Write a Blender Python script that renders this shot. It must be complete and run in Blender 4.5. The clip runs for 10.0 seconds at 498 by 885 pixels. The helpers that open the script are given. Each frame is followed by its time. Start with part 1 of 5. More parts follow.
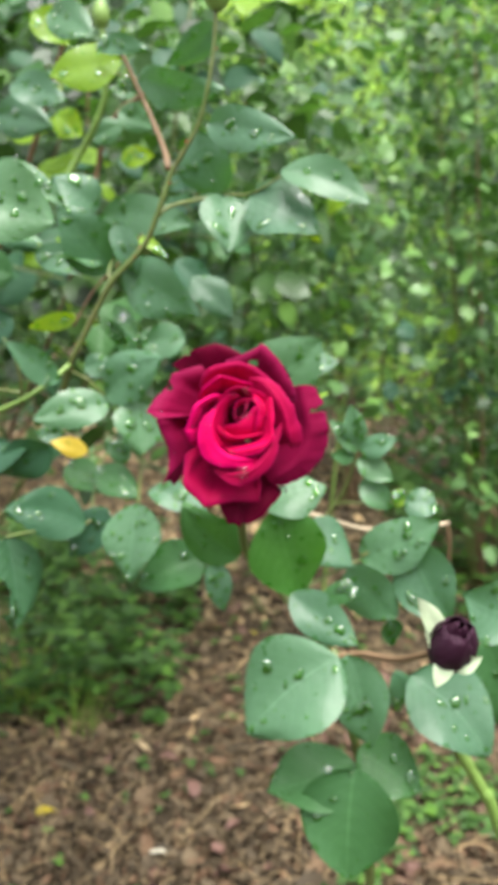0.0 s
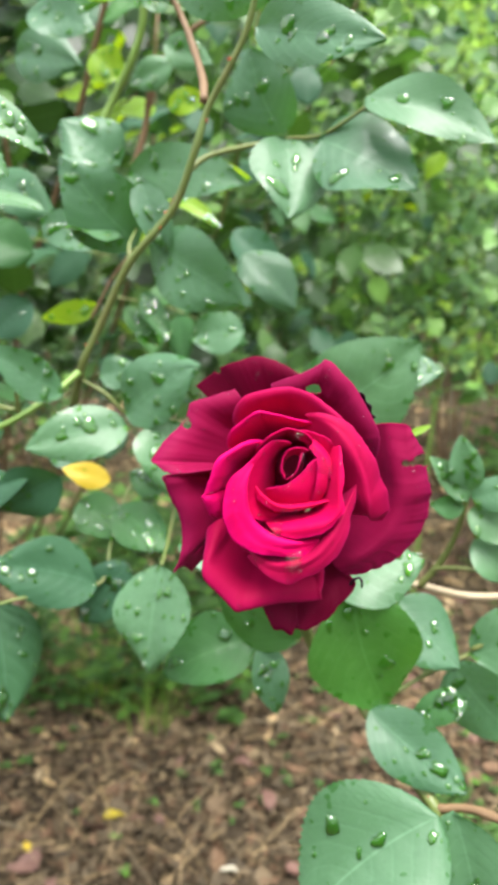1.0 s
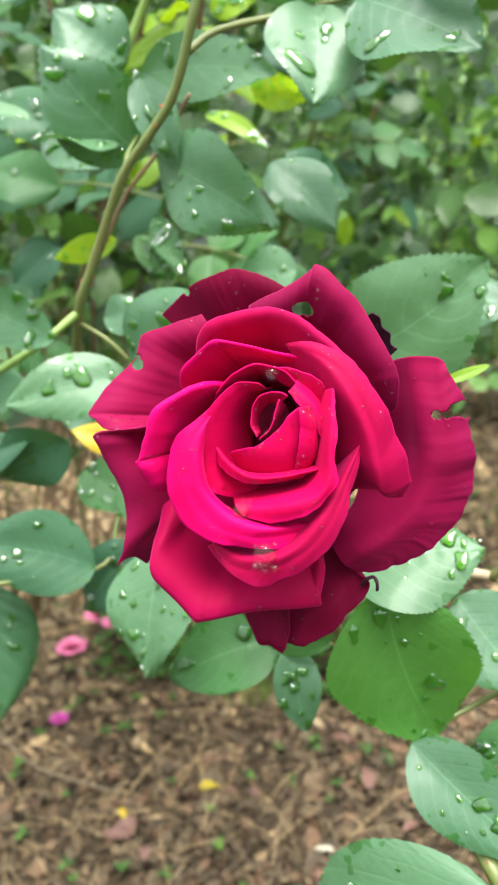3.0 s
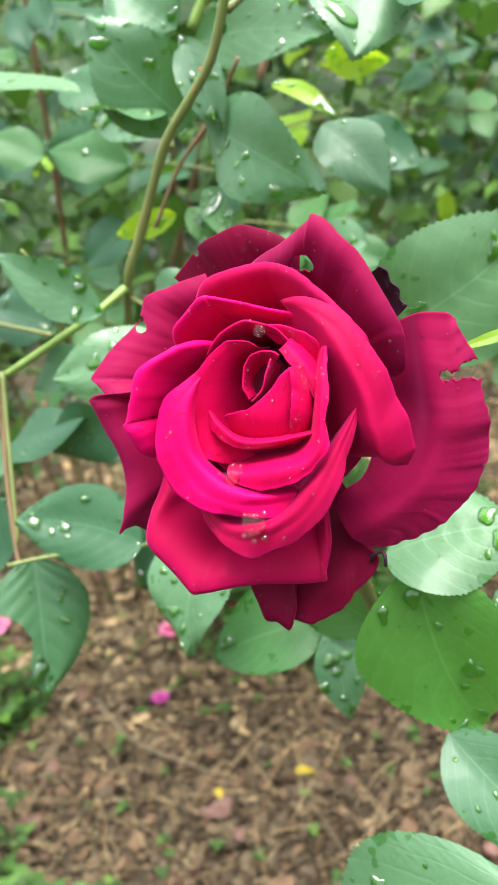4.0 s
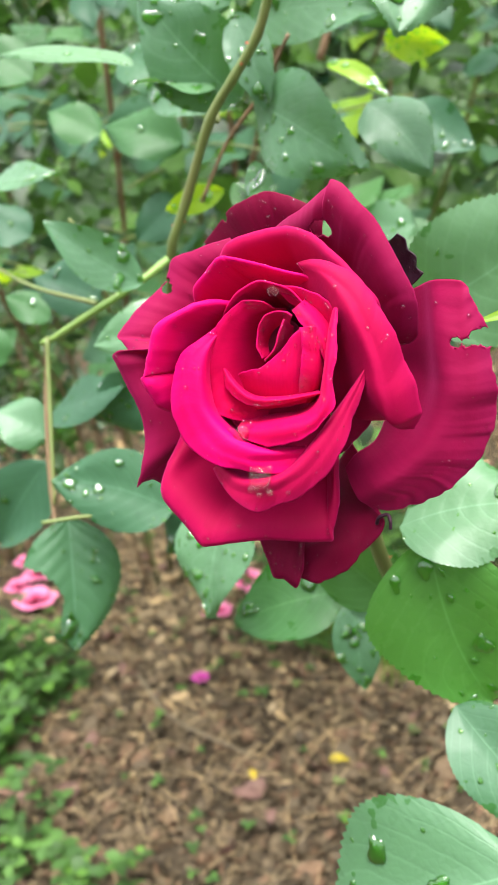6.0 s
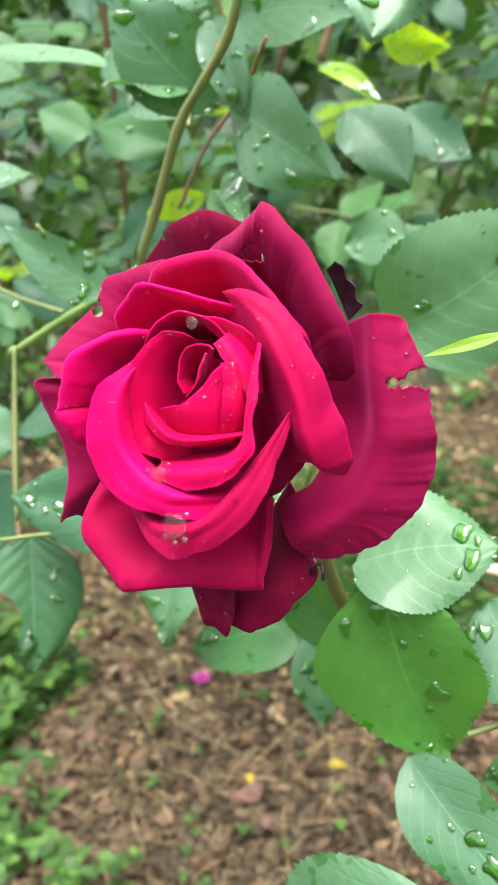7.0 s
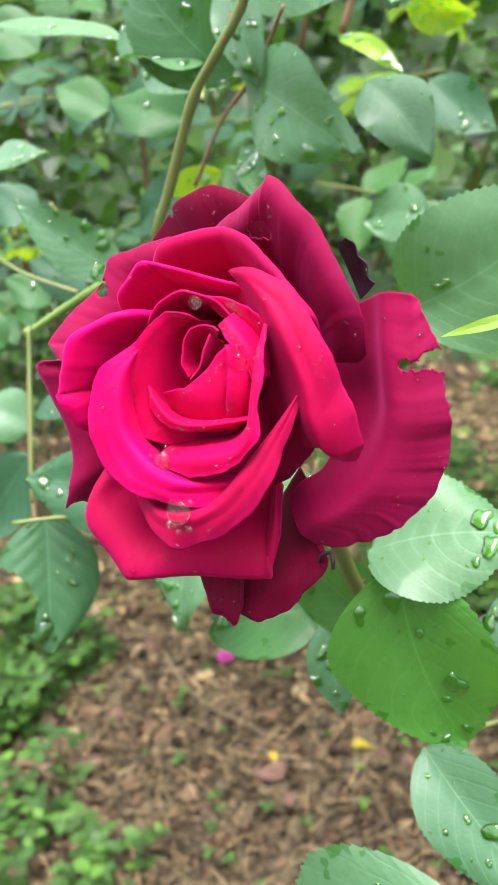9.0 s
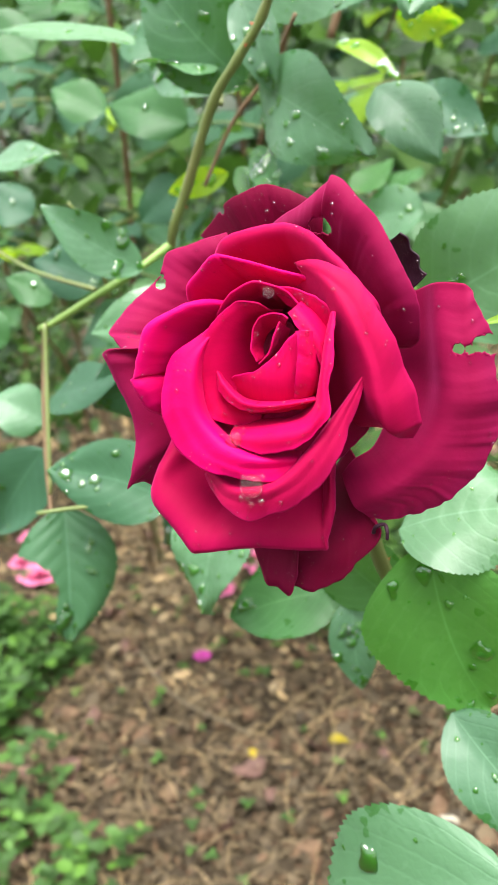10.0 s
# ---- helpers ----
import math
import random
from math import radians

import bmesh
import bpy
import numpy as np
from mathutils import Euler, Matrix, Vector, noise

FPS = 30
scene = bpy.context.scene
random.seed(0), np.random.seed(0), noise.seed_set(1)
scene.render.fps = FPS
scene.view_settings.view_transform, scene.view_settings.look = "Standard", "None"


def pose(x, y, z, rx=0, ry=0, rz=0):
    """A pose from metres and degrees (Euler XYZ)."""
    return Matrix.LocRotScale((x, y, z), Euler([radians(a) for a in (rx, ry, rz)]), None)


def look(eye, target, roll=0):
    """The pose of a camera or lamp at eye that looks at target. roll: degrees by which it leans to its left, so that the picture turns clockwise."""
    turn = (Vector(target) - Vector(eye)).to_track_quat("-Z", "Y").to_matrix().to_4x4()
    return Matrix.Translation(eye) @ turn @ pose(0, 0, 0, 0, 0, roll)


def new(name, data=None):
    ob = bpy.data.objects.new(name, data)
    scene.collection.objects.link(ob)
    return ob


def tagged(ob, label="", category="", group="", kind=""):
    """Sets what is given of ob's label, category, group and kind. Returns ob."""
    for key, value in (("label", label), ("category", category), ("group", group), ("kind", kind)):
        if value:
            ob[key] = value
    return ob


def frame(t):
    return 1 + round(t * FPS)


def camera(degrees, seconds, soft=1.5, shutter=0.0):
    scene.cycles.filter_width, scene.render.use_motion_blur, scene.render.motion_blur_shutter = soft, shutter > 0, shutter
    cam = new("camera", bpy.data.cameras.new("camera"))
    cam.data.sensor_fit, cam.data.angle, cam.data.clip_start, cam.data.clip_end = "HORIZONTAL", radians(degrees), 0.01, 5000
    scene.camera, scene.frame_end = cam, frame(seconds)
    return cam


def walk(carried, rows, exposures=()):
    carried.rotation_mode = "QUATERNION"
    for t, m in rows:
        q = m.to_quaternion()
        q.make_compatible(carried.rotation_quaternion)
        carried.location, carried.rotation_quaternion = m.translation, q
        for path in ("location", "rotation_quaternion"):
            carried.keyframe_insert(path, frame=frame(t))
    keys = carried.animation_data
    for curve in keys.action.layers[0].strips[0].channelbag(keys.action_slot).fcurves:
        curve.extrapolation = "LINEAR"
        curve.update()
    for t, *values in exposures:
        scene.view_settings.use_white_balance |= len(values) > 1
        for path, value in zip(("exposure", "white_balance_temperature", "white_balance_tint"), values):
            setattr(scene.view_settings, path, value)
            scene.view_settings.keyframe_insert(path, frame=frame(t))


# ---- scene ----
cam = camera(33.1, 10.0, 1.4)
cam.data.dof.use_dof = True
cam.data.dof.focus_distance = 0.175
cam.data.dof.aperture_fstop = 37.0
PATH = [
    (0, (0.033, 0.035, 1.245), (-0.102, 1.981, 0.8), -0.4),
    (0.5, (0.04, 0.128, 1.252), (-0.197, 2.059, 0.788), -0.7),
    (1, (0.033, 0.188, 1.242), (-0.312, 2.093, 0.739), -1.2),
    (1.5, (0.033, 0.227, 1.236), (-0.35, 2.114, 0.695), -1.7),
    (2, (0.033, 0.239, 1.226), (-0.359, 2.124, 0.684), -1.9),
    (2.5, (0.04, 0.256, 1.221), (-0.416, 2.121, 0.66), -1.9),
    (2.7, (0.044, 0.261, 1.217), (-0.471, 2.11, 0.654), -2.5),
    (3.8, (0.074, 0.286, 1.214), (-0.737, 2.021, 0.638), -5.6),
    (4, (0.073, 0.286, 1.206), (-0.775, 2.003, 0.631), -5.6),
    (4.5, (0.076, 0.291, 1.199), (-0.83, 1.978, 0.621), -5.9),
    (5, (0.077, 0.282, 1.193), (-0.864, 1.948, 0.611), -5.1),
    (5.5, (0.08, 0.281, 1.189), (-0.882, 1.936, 0.609), -4.4),
    (5.7, (0.082, 0.281, 1.195), (-0.876, 1.936, 0.608), -4.3),
    (6.8, (0.091, 0.302, 1.204), (-0.898, 1.936, 0.609), -3.0),
    (7, (0.093, 0.307, 1.204), (-0.899, 1.939, 0.608), -2.9),
    (7.5, (0.09, 0.316, 1.203), (-0.929, 1.926, 0.594), -3.1),
    (8, (0.094, 0.318, 1.204), (-0.935, 1.917, 0.585), -3.1),
    (8.5, (0.091, 0.316, 1.203), (-0.953, 1.9, 0.572), -3.4),
    (9, (0.093, 0.314, 1.203), (-0.945, 1.9, 0.564), -3.5),
    (9.5, (0.087, 0.304, 1.205), (-0.923, 1.906, 0.561), -3.5),
    (10, (0.083, 0.292, 1.204), (-0.887, 1.92, 0.564), -3.3),
]
# exposure opens up as the dark rose fills the view
EXPOSURES = [(0.0, 2.18), (0.5, 2.36), (1.0, 2.4), (1.5, 2.4), (2.5, 2.48), (4.5, 2.65), (10.0, 2.65)]
walk(cam, [(t, look(eye, target, roll)) for t, eye, target, roll in PATH], EXPOSURES)

# ---- light: bright overcast day after rain ----
world = bpy.data.worlds.new("overcast_sky")
scene.world = world
world.use_nodes = True
wn, wl = world.node_tree.nodes, world.node_tree.links
sky = wn.new("ShaderNodeTexSky")
sky.sky_type = "NISHITA"
sky.sun_disc = False
sky.sun_elevation, sky.sun_rotation = radians(70), radians(149)
sky.dust_density, sky.air_density, sky.ozone_density = 4.0, 1.0, 1.0
haze = wn.new("ShaderNodeMixRGB")
haze.inputs[0].default_value = 0.65
haze.inputs[2].default_value = (11.0, 11.3, 11.7, 1)
wl.new(sky.outputs[0], haze.inputs[1])
wl.new(haze.outputs[0], wn["Background"].inputs[0])
wn["Background"].inputs[1].default_value = 0.050
sun = new("sun", bpy.data.lights.new("sun", "SUN"))
sun.data.energy, sun.data.angle, sun.data.color = 1.95, radians(44), (1.0, 0.98, 0.95)
sun.matrix_world = look((0.75, -0.75, 5), (0, 0.5, 1))


# ---- materials ----
class Mat:
    """A small builder of node materials."""

    def __init__(self, name, rough=0.5, spec=0.5):
        self.m = bpy.data.materials.new(name)
        self.m.use_nodes = True
        self.t = self.m.node_tree
        self.b = self.t.nodes["Principled BSDF"]
        self.out = self.t.nodes["Material Output"]
        self.b.inputs["Roughness"].default_value = rough
        self.b.inputs["Specular IOR Level"].default_value = spec

    def node(self, kind, **values):
        n = self.t.nodes.new("ShaderNode" + kind)
        for key, v in values.items():
            setattr(n, key, v)
        return n

    def link(self, a, b):
        self.t.links.new(a, b)

    def coords(self, which="Object"):
        return self.node("TexCoord").outputs[which]

    def noise(self, scale, detail=4.0, rough=0.6, vec=None):
        n = self.node("TexNoise")
        n.inputs["Scale"].default_value, n.inputs["Detail"].default_value, n.inputs["Roughness"].default_value = scale, detail, rough
        self.link(vec if vec is not None else self.coords(), n.inputs["Vector"])
        return n.outputs["Fac"]

    def ramp(self, fac, *stops):
        n = self.node("ValToRGB")
        e = n.color_ramp.elements
        while len(e) < len(stops):
            e.new(0.5)
        for el, (p, c) in zip(e, stops):
            el.position, el.color = p, (*c, 1)
        self.link(fac, n.inputs[0])
        return n.outputs[0]

    def mix(self, fac, a, b, mode="MIX"):
        n = self.node("MixRGB", blend_type=mode)
        for i, v in enumerate((fac, a, b)):
            if isinstance(v, (int, float)):
                n.inputs[i].default_value = v
            elif isinstance(v, tuple):
                n.inputs[i].default_value = (*v, 1)
            else:
                self.link(v, n.inputs[i])
        return n.outputs[0]

    def math(self, op, a, b=0.0, c=0.0):
        n = self.node("Math", operation=op)
        for i, v in enumerate((a, b, c)):
            if isinstance(v, (int, float)):
                n.inputs[i].default_value = v
            else:
                self.link(v, n.inputs[i])
        return n.outputs[0]

    def bump(self, height, strength, dist):
        n = self.node("Bump")
        n.inputs["Strength"].default_value, n.inputs["Distance"].default_value = strength, dist
        self.link(height, n.inputs["Height"])
        self.link(n.outputs[0], self.b.inputs["Normal"])
        return n.outputs[0]

    def translucent(self, colour, amount):
        """Light that shines through a thin leaf or petal."""
        tr, mx = self.node("BsdfTranslucent"), self.node("MixShader")
        if isinstance(colour, tuple):
            tr.inputs[0].default_value = (*colour, 1)
        else:
            self.link(colour, tr.inputs[0])
        mx.inputs[0].default_value = amount
        self.link(self.b.outputs[0], mx.inputs[1])
        self.link(tr.outputs[0], mx.inputs[2])
        self.link(mx.outputs[0], self.out.inputs[0])


def leaf_material(name, dark, light, through_colour, rough=0.46, amount=0.2, island=False, wetness=0.5, coat=0.28, spread=1.0, spec=0.4):
    """Rose leaf with a pale waxy bloom; where the rain has wetted it the deeper green shows and it shines."""
    k = Mat(name, rough, 0.30 if island else spec)
    uv = k.node("SeparateXYZ")
    k.link(k.coords("UV"), uv.inputs[0])
    side = k.math("ABSOLUTE", k.math("SUBTRACT", uv.outputs[0], 0.5))
    rib = k.ramp(side, (0.003, (1, 1, 1)), (0.011, (0, 0, 0)))
    slope = k.math("SUBTRACT", uv.outputs[1], k.math("MULTIPLY", k.math("POWER", side, 1.35), 0.95))
    slope = k.math("ADD", slope, k.math("MULTIPLY", k.noise(60.0, 3.0), 0.10))
    wave = k.math("FRACT", k.math("MULTIPLY", slope, 7.0))
    vein = k.math("SMOOTH_MIN", k.math("MULTIPLY", k.math("ABSOLUTE", k.math("SUBTRACT", wave, 0.5)), 9.0), 1.0, 0.5)
    quilt = k.math("SINE", k.math("MULTIPLY", slope, 44.0))
    net = k.node("TexVoronoi", feature="DISTANCE_TO_EDGE")
    net.inputs["Scale"].default_value = 420.0
    k.link(k.coords(), net.inputs["Vector"])
    if island:
        rnd = k.node("NewGeometry").outputs["Random Per Island"]
    else:
        rnd = k.node("ObjectInfo").outputs["Random"]
    base = k.mix(k.noise(34.0, 6.0, 0.65), dark, light)
    if island:
        tone = k.ramp(rnd, (0.0, tuple(1 - spread * c for c in (0.88, 0.86, 0.87))), (0.4, tuple(1 - spread * c for c in (0.55, 0.5, 0.52))), (0.75, (1.0, 1.0, 0.9)), (1.0, (1 + spread, 1 + 0.9 * spread, 1.0)))
    else:
        tone = k.ramp(rnd, (0.0, (0.74, 0.80, 0.80)), (0.5, (0.95, 0.97, 0.95)), (1.0, (1.15, 1.1, 0.9)))
    base = k.mix(1.0, base, tone, "MULTIPLY")
    pale = tuple(min(1.0, 1.45 * c + 0.02) for c in light)
    base = k.mix(k.math("MULTIPLY", k.math("SUBTRACT", 1.0, vein), 0.14), base, pale)
    base = k.mix(k.ramp(k.noise(190.0, 3.0), (0.62, (0, 0, 0)), (0.70, (0.22, 0.22, 0.22))), base, tuple(0.6 * c for c in dark))
    base = k.mix(k.math("MULTIPLY", rib, 0.55), base, pale)
    deep = (dark[0] * 0.55, dark[1] * 0.8, dark[2] * 0.3)
    edge = k.math("MULTIPLY", k.math("POWER", side, 3.0), 1.6)
    tip = k.math("MULTIPLY", k.math("POWER", uv.outputs[1], 6.0), 0.12)
    wet = k.math("ADD", k.math("ADD", k.noise(120.0 if not island else 60.0, 2.0, 0.5), edge), tip)
    wet = k.ramp(wet, (0.78 - 0.06 * wetness, (0, 0, 0)), (0.815 - 0.06 * wetness, (1, 1, 1)))
    base = k.mix(k.math("MULTIPLY", wet, 0.7), base, deep)
    k.link(base, k.b.inputs["Base Color"])
    dry = k.ramp(k.noise(26.0, 3.0), (0.35, (rough * 1.25,) * 3), (0.7, (rough * 0.85,) * 3))
    k.link(k.mix(wet, dry, (0.06, 0.06, 0.06)), k.b.inputs["Roughness"])
    height = k.math("ADD", k.math("MULTIPLY", vein, 0.30), k.math("MULTIPLY", quilt, 0.10))
    height = k.math("ADD", height, k.math("MULTIPLY", k.math("MINIMUM", net.outputs["Distance"], 0.25), 0.5))
    height = k.math("ADD", height, k.math("MULTIPLY", wet, 0.35))
    k.bump(height, 0.30, 0.0006)
    k.b.inputs["Coat Weight"].default_value = 0.04 if island else coat
    k.b.inputs["Coat IOR"].default_value = 1.45
    k.link(k.ramp(k.noise(70.0, 3.0), (0.4, (0.34, 0.34, 0.34)), (0.62, (0.12, 0.12, 0.12))), k.b.inputs["Coat Roughness"])
    k.translucent(through_colour, amount)
    return k.m


DULL = leaf_material("leaf_bluish_green", (0.047, 0.120, 0.060), (0.082, 0.180, 0.092), (0.11, 0.34, 0.04))
# older leaves' deeper green, darkened further for the shade of leaves above
DEEP = leaf_material("leaf_deep_green", (0.030, 0.092, 0.030), (0.052, 0.138, 0.044), (0.09, 0.28, 0.02), coat=0.08, spec=0.22)
VIVID = leaf_material("leaf_vivid_green", (0.038, 0.140, 0.028), (0.066, 0.205, 0.044), (0.13, 0.44, 0.02))
LIME = leaf_material("leaf_lime_green", (0.13, 0.25, 0.008), (0.20, 0.35, 0.012), (0.42, 0.62, 0.01), 0.5, 0.4, False, 0.5, 0.2)
YELLOW = leaf_material("leaf_yellow", (0.40, 0.29, 0.02), (0.60, 0.44, 0.03), (0.5, 0.42, 0.02), 0.5, 0.3)
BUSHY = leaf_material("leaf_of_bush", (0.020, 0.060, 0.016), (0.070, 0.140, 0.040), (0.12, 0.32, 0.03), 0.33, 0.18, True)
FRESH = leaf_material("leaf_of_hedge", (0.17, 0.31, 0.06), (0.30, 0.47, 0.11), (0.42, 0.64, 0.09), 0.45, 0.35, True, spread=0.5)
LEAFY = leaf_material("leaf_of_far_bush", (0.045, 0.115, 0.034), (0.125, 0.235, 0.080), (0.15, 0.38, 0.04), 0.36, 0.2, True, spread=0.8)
WEED = leaf_material("leaf_of_weed", (0.042, 0.105, 0.022), (0.080, 0.165, 0.038), (0.12, 0.30, 0.03), 0.5, 0.25, True, spread=0.7)
# grey-green leaf with the shade inside the bush put into its colour
SHADY = leaf_material("leaf_of_bush_shaded_green", (0.020, 0.066, 0.034), (0.042, 0.110, 0.058), (0.08, 0.24, 0.03), 0.46, 0.15, False, 0.3, 0.06, spec=0.22)
PLUM = leaf_material("leaf_young_purple", (0.10, 0.045, 0.06), (0.17, 0.085, 0.10), (0.3, 0.08, 0.06), 0.4, 0.2)


def petal_material(name, deep, bright, purple, velvet=0.12):
    k = Mat(name, 0.6, 0.06)
    uv = k.node("SeparateXYZ")
    k.link(k.coords("UV"), uv.inputs[0])
    mott = k.noise(55.0, 3.0)
    base = k.mix(mott, deep, bright)
    along = k.node("CombineXYZ")
    k.link(k.math("MULTIPLY", uv.outputs[0], 34.0), along.inputs[0])
    k.link(k.math("MULTIPLY", uv.outputs[1], 2.2), along.inputs[1])
    streak = k.noise(1.0, 4.0, 0.65, along.outputs[0])
    base = k.mix(k.ramp(streak, (0.42, (0, 0, 0)), (0.72, (0.22, 0.22, 0.22))), base, tuple(0.62 * c for c in deep))
    rim = k.ramp(uv.outputs[1], (0.80, (0, 0, 0)), (1.0, (1, 1, 1)))
    base = k.mix(k.math("MULTIPLY", rim, k.math("MULTIPLY", k.noise(38.0, 4.0), 0.3)), base, purple)
    k.link(base, k.b.inputs["Base Color"])
    k.b.inputs["Sheen Weight"].default_value = velvet
    k.b.inputs["Sheen Roughness"].default_value = 0.4
    k.b.inputs["Sheen Tint"].default_value = (1.0, 0.07, 0.36, 1)
    grain = k.node("TexWave")
    grain.inputs["Scale"].default_value, grain.inputs["Distortion"].default_value = 16.0, 2.5
    grain.inputs["Detail"].default_value = 3.0
    k.link(k.coords("UV"), grain.inputs["Vector"])
    k.bump(k.math("ADD", k.math("MULTIPLY", grain.outputs["Fac"], 0.12), k.noise(900.0, 2.0)), 0.10, 0.0005)
    k.translucent((0.80, 0.001, 0.09), 0.09)
    return k.m


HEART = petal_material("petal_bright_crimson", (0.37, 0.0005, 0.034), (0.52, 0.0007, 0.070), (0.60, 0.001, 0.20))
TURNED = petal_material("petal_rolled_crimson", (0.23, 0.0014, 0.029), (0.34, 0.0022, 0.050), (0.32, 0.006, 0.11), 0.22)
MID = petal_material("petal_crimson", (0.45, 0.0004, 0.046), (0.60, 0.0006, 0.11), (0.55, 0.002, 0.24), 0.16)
MAROON = petal_material("petal_deep_maroon", (0.075, 0.001, 0.011), (0.14, 0.0015, 0.024), (0.06, 0.003, 0.024))
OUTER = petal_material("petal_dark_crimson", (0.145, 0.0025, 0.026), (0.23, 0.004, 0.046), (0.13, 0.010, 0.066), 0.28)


def plain(name, a, b, scale, rough=0.7, bump=0.3, dist=0.002, spec=0.4, island=False, ruddy=False):
    k = Mat(name, rough, spec)
    base = k.mix(k.noise(scale, 6.0, 0.65), a, b)
    if island:
        rnd = k.node("NewGeometry").outputs["Random Per Island"]
        stops = [(0.0, (0.42, 0.40, 0.38)), (0.5, (0.95, 0.93, 0.9)), (1.0, (1.6, 1.45, 1.25))]
        if ruddy:
            stops = [(0.0, (0.35, 0.34, 0.32)), (0.4, (0.8, 0.78, 0.74)), (0.74, (1.05, 1.0, 0.93)), (0.80, (1.1, 0.84, 0.78)), (0.92, (1.15, 0.92, 0.86)), (0.95, (1.35, 1.28, 1.15)), (1.0, (1.6, 1.52, 1.38))]
        base = k.mix(1.0, base, k.ramp(rnd, *stops), "MULTIPLY")
    k.link(base, k.b.inputs["Base Color"])
    k.bump(k.noise(scale * 3.0, 5.0), bump, dist)
    return k.m


STEM = plain("green_cane", (0.085, 0.17, 0.035), (0.14, 0.105, 0.04), 22.0, 0.42, 0.25, 0.0006)
SHOOT = plain("young_shoot", (0.12, 0.22, 0.04), (0.20, 0.30, 0.07), 40.0, 0.42, 0.2, 0.0005)
BARK = plain("brown_cane", (0.10, 0.055, 0.03), (0.22, 0.14, 0.07), 60.0, 0.6, 0.4, 0.001)
DRY = plain("dry_twig", (0.30, 0.22, 0.13), (0.52, 0.43, 0.30), 50.0, 0.7, 0.4, 0.001)
THORN = plain("red_thorn", (0.35, 0.05, 0.03), (0.45, 0.12, 0.05), 80.0, 0.45, 0.1, 0.0004)
BUDSKIN = plain("dark_bud_petal", (0.010, 0.002, 0.007), (0.034, 0.004, 0.018), 90.0, 0.62, 0.5, 0.0008, 0.25)
SEPAL = plain("pale_sepal", (0.30, 0.42, 0.20), (0.62, 0.68, 0.50), 70.0, 0.5, 0.2, 0.0005)
SOIL = plain("damp_soil", (0.028, 0.021, 0.013), (0.082, 0.060, 0.036), 16.0, 0.9, 0.9, 0.02, 0.2)
LITTER = plain("dead_leaf_litter", (0.058, 0.042, 0.025), (0.165, 0.124, 0.074), 30.0, 0.75, 0.3, 0.002, 0.3, True, True)
ROSY = plain("reddish_dead_leaf", (0.085, 0.044, 0.034), (0.17, 0.088, 0.066), 30.0, 0.7, 0.3, 0.001)
STRAW = plain("straw", (0.22, 0.165, 0.09), (0.40, 0.31, 0.19), 30.0, 0.75, 0.3, 0.002, 0.3, True)
CRIMSON = plain("red_petal", (0.5, 0.004, 0.05), (0.7, 0.01, 0.09), 60.0, 0.5, 0.1, 0.001, 0.2)
MAGENTA = plain("magenta_petal", (0.42, 0.03, 0.26), (0.58, 0.08, 0.38), 60.0, 0.5, 0.1, 0.001, 0.3)
PINK = plain("pink_petal", (0.66, 0.10, 0.28), (0.82, 0.32, 0.46), 60.0, 0.5, 0.1, 0.001, 0.3)

# rain drops: clear, with the sky's gloss on them
def water_material(name, gloss, veil, tint):
    k = Mat(name, 0.02, 0.5)
    clear, shine, blend, fres = k.node("BsdfTransparent"), k.node("BsdfGlossy"), k.node("MixShader"), k.node("Fresnel")
    clear.inputs[0].default_value = (*tint, 1)
    shine.inputs["Roughness"].default_value = 0.03
    fres.inputs["IOR"].default_value = 1.36
    k.link(k.math("MULTIPLY_ADD", fres.outputs[0], gloss, veil), blend.inputs[0])
    for a, c in ((clear.outputs[0], blend.inputs[1]), (shine.outputs[0], blend.inputs[2]), (blend.outputs[0], k.out.inputs[0])):
        k.link(a, c)
    return k.m


WATER = water_material("water_on_leaf", 3.0, 0.03, (0.62, 0.96, 0.34))
CLEAR = water_material("water_on_petal", 2.2, 0.02, (1.0, 0.98, 0.98))
FILM = water_material("large_drop", 0.9, 0.0, (1.0, 0.95, 0.96))


# ---- helpers that build things ----
def mesh_of(name, verts, faces, mats, uvs=None, smooth=True, slots=None):
    me = bpy.data.meshes.new(name)
    me.from_pydata([tuple(v) for v in verts], [], faces)
    for m in mats if isinstance(mats, (list, tuple)) else [mats]:
        me.materials.append(m)
    if smooth:
        me.polygons.foreach_set("use_smooth", [True] * len(faces))
    if slots is not None:
        me.polygons.foreach_set("material_index", slots)
    if uvs is not None:
        layer = me.uv_layers.new(name="UVMap")
        flat = [c for f in faces for i in f for c in uvs[i]]
        layer.data.foreach_set("uv", flat)
    me.update()
    return me


def child(name, me, parent, label=""):
    ob = new(name, me)
    ob.parent = parent
    return tagged(ob, label)


def spline(points, n, tight=1.0):
    """Cardinal spline through points, n samples; tight under 1 keeps corners sharper."""
    p = [Vector(q) for q in points]
    p = [2 * p[0] - p[1]] + p + [2 * p[-1] - p[-2]]
    out, spans = [], len(p) - 3
    for i in range(n):
        x = i / (n - 1) * spans
        j = min(int(x), spans - 1)
        f = x - j
        a, b, c, d = p[j : j + 4]
        m0, m1 = (c - a) * 0.5 * tight, (d - b) * 0.5 * tight
        out.append(b * (2 * f ** 3 - 3 * f * f + 1) + m0 * (f ** 3 - 2 * f * f + f) + c * (3 * f * f - 2 * f ** 3) + m1 * (f ** 3 - f * f))
    return out


